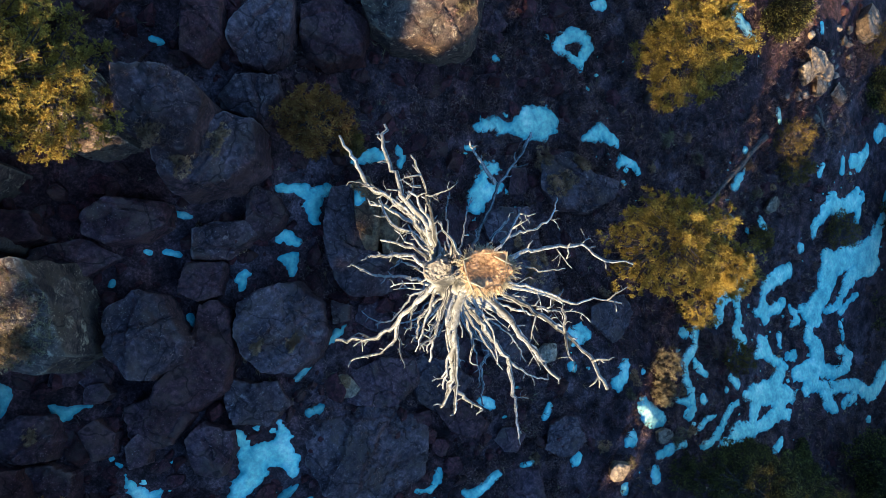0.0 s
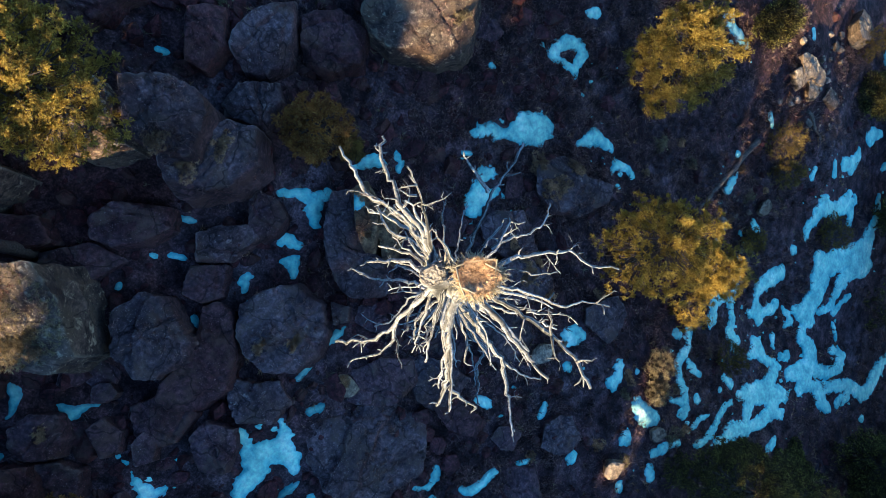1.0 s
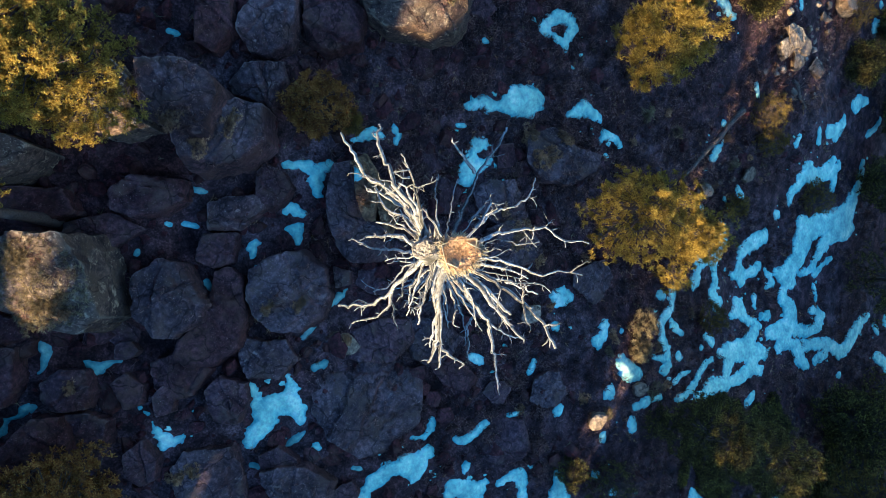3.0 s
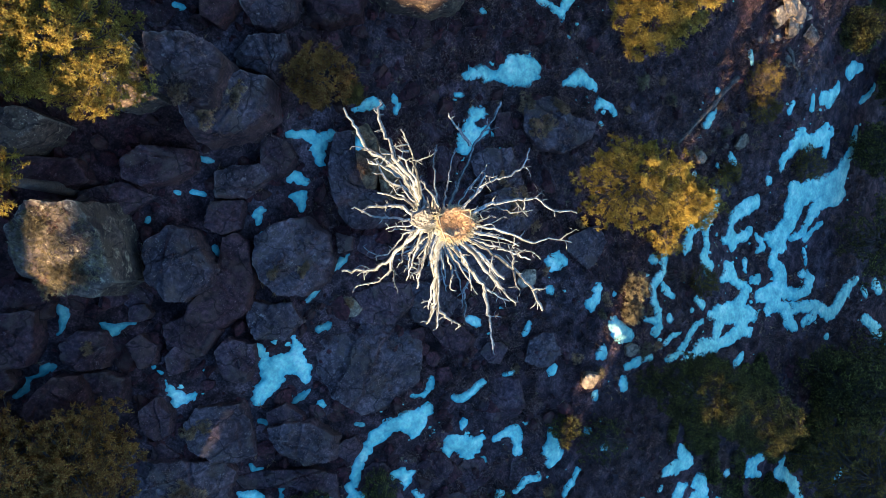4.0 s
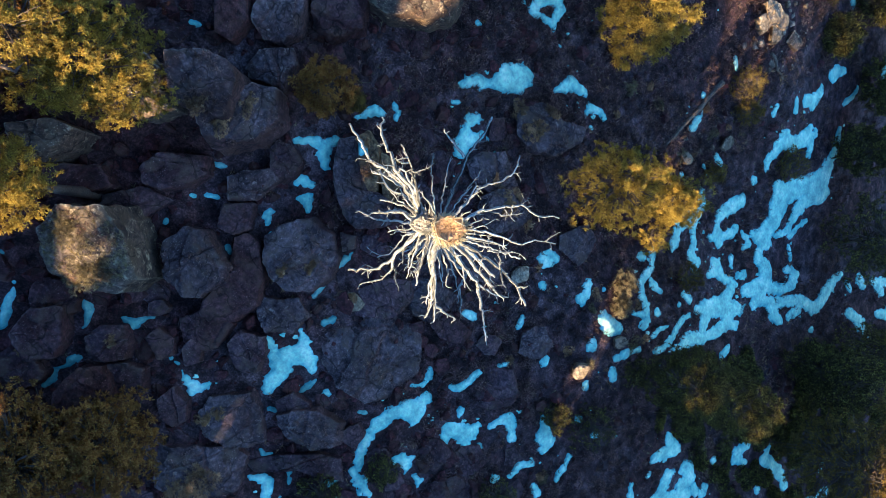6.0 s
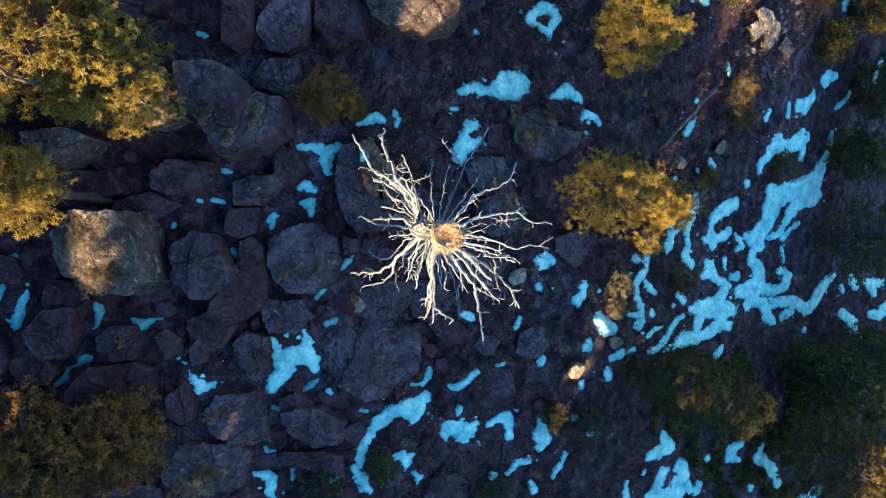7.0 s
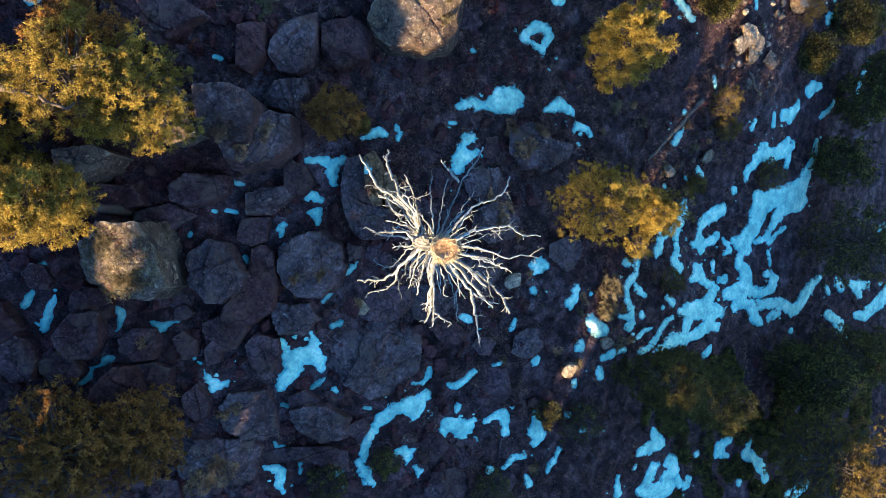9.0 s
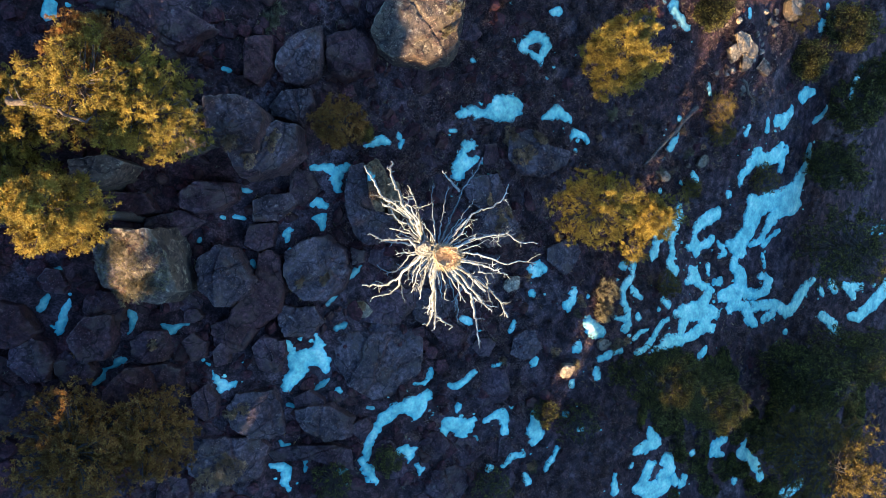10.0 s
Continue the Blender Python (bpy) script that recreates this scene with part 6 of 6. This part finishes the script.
dry_bush(-3.21, 5.68, 0.37, 0.15, "brown dry grass on a boulder", MAT_RUST_SUNNED)
dry_bush(-3.04, 4.20, 0.31, 0.15, "brown dry grass on a boulder", MAT_RUST_SUNNED)
dry_bush(-10.40, -7.33, 0.49, 0.15, "rust-brown dry grass on a boulder", MAT_RUST_SUNNED)
dry_bush(-17.26, -3.80, 0.27, 0.15, "rust-brown dry grass on a boulder", MAT_RUST_SUNNED)
dry_bush(-8.89, 5.92, 0.72, 0.25, "brown dry grass on a rock outcrop", MAT_RUST_SUNNED)
dry_bush(16.65, 7.03, 0.67, 0.30, "small tan dry bush on the slope")
dry_bush(19.17, 8.67, 0.69, 0.30, "small tan dry bush on the slope")
dry_bush(14.27, 9.96, 0.56, 0.30, "small tan dry bush on the slope")
dry_bush(9.78, -3.12, 0.39, 0.30, "small tan dry bush on the slope")
dry_bush(4.70, 3.56, 0.5, 0.25, "rust-brown twiggy bush on the stony slope", MAT_RUST_SUNNED)
dry_bush(5.45, 1.99, 0.55, 0.25, "rust-brown twiggy bush on the stony slope", MAT_RUST_SUNNED)
dry_bush(3.40, 4.42, 0.4, 0.25, "rust-brown twiggy bush on the stony slope", MAT_RUST_SUNNED)
dry_bush(8.29, 2.14, 0.4, 0.25, "rust-brown twiggy bush on the stony slope", MAT_RUST_SUNNED)
dry_bush(-4.17, -1.97, 0.35, 0.25, "rust-brown twiggy bush on the stony slope", MAT_RUST_SUNNED)
dry_bush(14.32, 9.83, 0.5, 0.25, "rust-brown twiggy bush on the stony slope", MAT_RUST_SUNNED)
dry_bush(13.55, 10.88, 0.4, 0.25, "rust-brown twiggy bush on the stony slope", MAT_RUST_SUNNED)
dry_bush(18.36, 10.19, 0.5, 0.25, "rust-brown twiggy bush on the stony slope", MAT_RUST_SUNNED)
dry_bush(21.59, 12.42, 0.55, 0.25, "rust-brown twiggy bush on the stony slope", MAT_RUST_SUNNED)
dry_bush(20.55, 9.22, 0.45, 0.25, "rust-brown twiggy bush on the stony slope", MAT_RUST_SUNNED)
dry_bush(6.17, -0.50, 0.35, 0.25, "rust-brown twiggy bush on the stony slope", MAT_RUST_SUNNED)
dry_bush(11.23, 8.95, 0.4, 0.25, "rust-brown twiggy bush on the stony slope", MAT_RUST_SUNNED)
dry_bush(8.13, -5.66, 0.5, 0.25, "rust-brown twiggy bush on the stony slope", MAT_RUST_SUNNED)
dry_bush(10.04, -2.27, 0.5, 0.25, "rust-brown twiggy bush on the stony slope", MAT_RUST_SUNNED)
dry_bush(4.44, -6.02, 0.4, 0.25, "rust-brown twiggy bush on the stony slope", MAT_RUST_SUNNED)
dry_bush(6.58, 8.41, 0.5, 0.25, "rust-brown twiggy bush on the stony slope", MAT_RUST_SUNNED)
dry_bush(5.23, 7.19, 0.5, 0.25, "rust-brown twiggy bush on the stony slope", MAT_RUST_SUNNED)
dry_bush(17.85, 7.13, 0.4, 0.25, "rust-brown twiggy bush on the stony slope", MAT_RUST_SUNNED)
dry_bush(13.99, -5.41, 0.5, 0.25, "rust-brown twiggy bush on the stony slope", MAT_RUST_SUNNED)
dry_bush(6.64, -13.79, 0.45, 0.25, "rust-brown twiggy bush on the stony slope", MAT_RUST_SUNNED)
dry_bush(-11.02, -7.65, 0.45, 0.25, "rust-brown twiggy bush on the stony slope", MAT_RUST_SUNNED)
dry_bush(-7.90, -0.56, 0.45, 0.25, "rust-brown twiggy bush on the stony slope", MAT_RUST_SUNNED)
dry_bush(-6.02, -0.37, 0.4, 0.25, "rust-brown twiggy bush on the stony slope", MAT_RUST_SUNNED)
dry_bush(-13.16, -0.51, 0.3, 0.25, "rust-brown twiggy bush on the stony slope", MAT_RUST_SUNNED)
dry_bush(-13.99, -3.45, 0.35, 0.25, "rust-brown twiggy bush on the stony slope", MAT_RUST_SUNNED)
dry_bush(13.19, -3.13, 0.5, 0.25, "rust-brown twiggy bush on the stony slope", MAT_RUST_SUNNED)
dry_bush(16.25, -1.05, 0.4, 0.25, "rust-brown twiggy bush on the stony slope", MAT_RUST_SUNNED)



def around(n):
    t = r3.uniform(0, 6.28, n)
    return np.stack([np.cos(t), np.sin(t)], -1)


snow_patch([(-3.32, 5.52, 0.17), (-3.35, 5.30, 0.2)], perched=True)

# grass and twigs that grow on the rocks
GROWN = [(-9.05, 7.22, 1.2, 330), (-8.08, 6.24, 1.4, 360), (-13.4, 0.5, 1.6, 330), (-6.36, 0.21, 1.5, 160), (6.5, 7.32, 1.6, 330), (-3.18, -5.17, 2.3, 420),
         (-0.53, 13.21, 1.9, 260), (-3.04, 4.89, 0.9, 100), (4.0, 2.8, 1.5, 220), (-6.39, 10.95, 1.2, 120), (-10.6, -0.07, 1.3, 80), (-11.4, -10.3, 1.8, 200), (-6.2, -8.8, 1.2, 60)]
gp = np.concatenate([np.array([a, b]) + r * np.sqrt(r3.random((n, 1))) * around(n) for a, b, r, n in GROWN])
gp = gp[fbm(gp[:, 0] / 0.8, gp[:, 1] / 0.8, 3, 44) > 0.0]
gc = np.array([(x, y, top_at(x, y) - 0.01) for x, y in gp])
tagged(new("rock_grass", tri_mesh("rock_grass", tufts(gc, np.tile([[0.0, 0.0, 0.5]], (len(gc), 1)), 16, 0.22, 0.008, r3), MAT_GRASS)), "short grey dead grass growing on the boulders", "undergrowth", kind="stuff")


sp = np.array([-13.75, 0.55]) + 1.6 * np.sqrt(r3.random((900, 1))) * around(900)
sp = sp[fbm(sp[:, 0] / 0.7, sp[:, 1] / 0.7, 3, 46) > -0.12]
sc = np.array([(x, y, top_at(x, y) - 0.01) for x, y in sp])
tagged(new("straw_grass", tri_mesh("straw_grass", tufts(sc, np.tile([[0.0, 0.0, 0.3]], (len(sc), 1)), 18, 0.15, 0.008, r3), MAT_DRY)), "short straw-coloured grass on top of the great boulder", "undergrowth", kind="stuff")

# low heath in uneven mounds on the open slope
mx, my = r3.uniform(-3, 36, 1500), r3.uniform(-17, 21, 1500)
ok = off_snow(mx, my, -0.25) & (fbm(mx / 4, my / 4, 3, 48) > -0.15) & (mx - 0.15 * np.abs(my) > -3)
heath, up = [], []
for x, y in zip(mx[ok], my[ok]):
    r = r3.uniform(0.18, 0.55)
    n = int(20 + 110 * r)
    a, q = r3.uniform(0, 6.28, n), np.sqrt(r3.random(n))
    px, py = x + r * q * np.cos(a) * 1.3, y + r * q * np.sin(a)
    heath.append(np.stack([px, py, slope(px, py) + rough(px, py) + 0.5 * r * (1 - q * q)], -1))
    up.append(np.stack([np.cos(a) * q, np.sin(a) * q, 0 * a + 0.6], -1))
tagged(new("heath", tri_mesh("heath", tufts(np.concatenate(heath), np.concatenate(up), 7, 0.16, 0.010, r3), MAT_GRASS)), "grey-brown leafless heath in low mounds", "undergrowth", kind="stuff")

# dark evergreen scrub between the snow low on the slope
mx, my = r3.uniform(16, 46, 900), r3.uniform(-24, -6, 900)
ok = off_snow(mx, my, -0.6) & (my < -6.5 - 0.12 * (mx - 16)) & (fbm(mx / 3, my / 3, 3, 52) > -0.3)
scrub, up = [], []
for x, y in zip(mx[ok], my[ok]):
    r = r3.uniform(0.35, 0.85)
    n = int(50 + 160 * r)
    a, q = r3.uniform(0, 6.28, n), np.sqrt(r3.random(n))
    px, py = x + r * q * np.cos(a), y + r * q * np.sin(a)
    scrub.append(np.stack([px, py, slope(px, py) + rough(px, py) + 0.7 * r * (1 - q * q)], -1))
    up.append(np.stack([np.cos(a) * q, np.sin(a) * q, 0 * a + 0.5], -1))
tagged(new("evergreen_scrub", tri_mesh("evergreen_scrub", tufts(np.concatenate(scrub), np.concatenate(up), 7, 0.24, 0.022, r3), MAT_NEEDLE_SHADE)), "dark evergreen scrub between the snow patches", "undergrowth", kind="stuff")


def fallen(name, a, b_, r, label):
    g = random.Random(int(a[0] * 10))
    pts = []
    for t in range(7):
        x, y = a[0] + (b_[0] - a[0]) * t / 6, a[1] + (b_[1] - a[1]) * t / 6
        pts.append(Vector((x + g.gauss(0, 0.05) - a[0], y + g.gauss(0, 0.05) - a[1], ground_at(x, y) + r * 0.7 - ground_at(*a))))
    log = thing(name, a[0], a[1], ground_at(*a), label, "log")
    tub = Tubes()
    line = refine(pts, 0.3, 0.03, g)
    tub.add(line, [r * (1 - 0.55 * i / len(line)) * g.uniform(0.85, 1.15) for i in range(len(line))], 9, 0.14, g)
    child("stem", tub.mesh("stem", MAT_LIMB), log)
    for _ in range(7):
        tub = Tubes()
        p = g.choice(line)
        d = Vector((g.gauss(0, 1), g.gauss(0, 1), g.uniform(0, 0.6))).normalized() * g.uniform(0.3, 0.8)
        tub.add([p, p + d * 0.5 + Vector((0, 0, 0.04)), p + d], [r * 0.25, r * 0.16, r * 0.08], 5, 0.1, g)
        child("branch_stub", tub.mesh("branch_stub", MAT_LIMB), log)


fallen("fallen_log", (19.51, 11.88), (15.27, 7.45), 0.21, "grey weathered fallen log on the slope")
fallen("fallen_log", (23.73, 14.42), (25.29, 12.95), 0.13, "thin grey fallen pole on the slope")

# crumbs of snow round the larger patches
rc = np.random.default_rng(14)
hx = np.array([h for h in HOLLOWS if h[2] > 0.25])
pick = hx[rc.integers(0, len(hx), 420)]
cx, cy = pick[:, 0] + rc.normal(0, 0.8, 420), pick[:, 1] + rc.normal(0, 0.8, 420)
far = off_snow(cx, cy, -0.1)
cx, cy = cx[far], cy[far]
crumbs, faces = [], []
for x, y in zip(cx, cy):
    r, n = 0.05 + 0.15 * rc.random() ** 2, 9
    z = slope(np.array([x]), np.array([y]))[0] + rough(np.array([x]), np.array([y]))[0]
    a0, k = rc.uniform(0, 6.28), len(crumbs)
    crumbs.append((x, y, z + 0.06))
    for i in range(n):
        a = a0 + 2 * math.pi * i / n
        q = r * rc.uniform(0.5, 1.3)
        px, py = x + math.cos(a) * q * 1.4, y + math.sin(a) * q
        pz = slope(np.array([px]), np.array([py]))[0] + rough(np.array([px]), np.array([py]))[0]
        crumbs.append((px, py, pz - 0.02))
        faces.append((k, k + 1 + i, k + 1 + (i + 1) % n))
heap = mesh_from("snow_crumbs", crumbs, faces, MAT_SNOW, True)
heap.attributes.new("depth", "FLOAT", "POINT").data.foreach_set("value", [0.35] * len(crumbs))
tagged(new("snow_crumbs", heap), "small scraps of old snow between stones", "snow", kind="stuff")

# medium and small rocks that pack the gaps
rb = random.Random(77)
for turn in range(1500):
    x, y = rb.uniform(-22, 7), rb.uniform(-16, 17)
    s = 0.35 + 0.85 * rb.random() ** 2 if turn < 700 else rb.uniform(0.22, 0.5)
    if rb.random() < (x + 1) / 8 or any((x - a) ** 2 + (y - b_) ** 2 < (w + s * 0.75) ** 2 for a, b_, w in HOLLOWS) or math.hypot(x - BX, y - BY) < 1.3:
        continue
    if any(((x - a) / (0.9 * p + 0.4 * s)) ** 2 + ((y - b_) / (0.9 * q + 0.4 * s)) ** 2 < 1 for a, b_, p, q in PLACED):
        continue
    boulder(x, y, rb.uniform(-0.05, 0.25) + 0.15 * s, worn(s * rb.uniform(0.8, 1.5), s * rb.uniform(0.8, 1.35), rb.randint(0, 90), rb.randint(5, 7)), MAT_STONE if s < 0.5 else MAT_ROCK, name="boulder" if s > 0.5 else "rock")
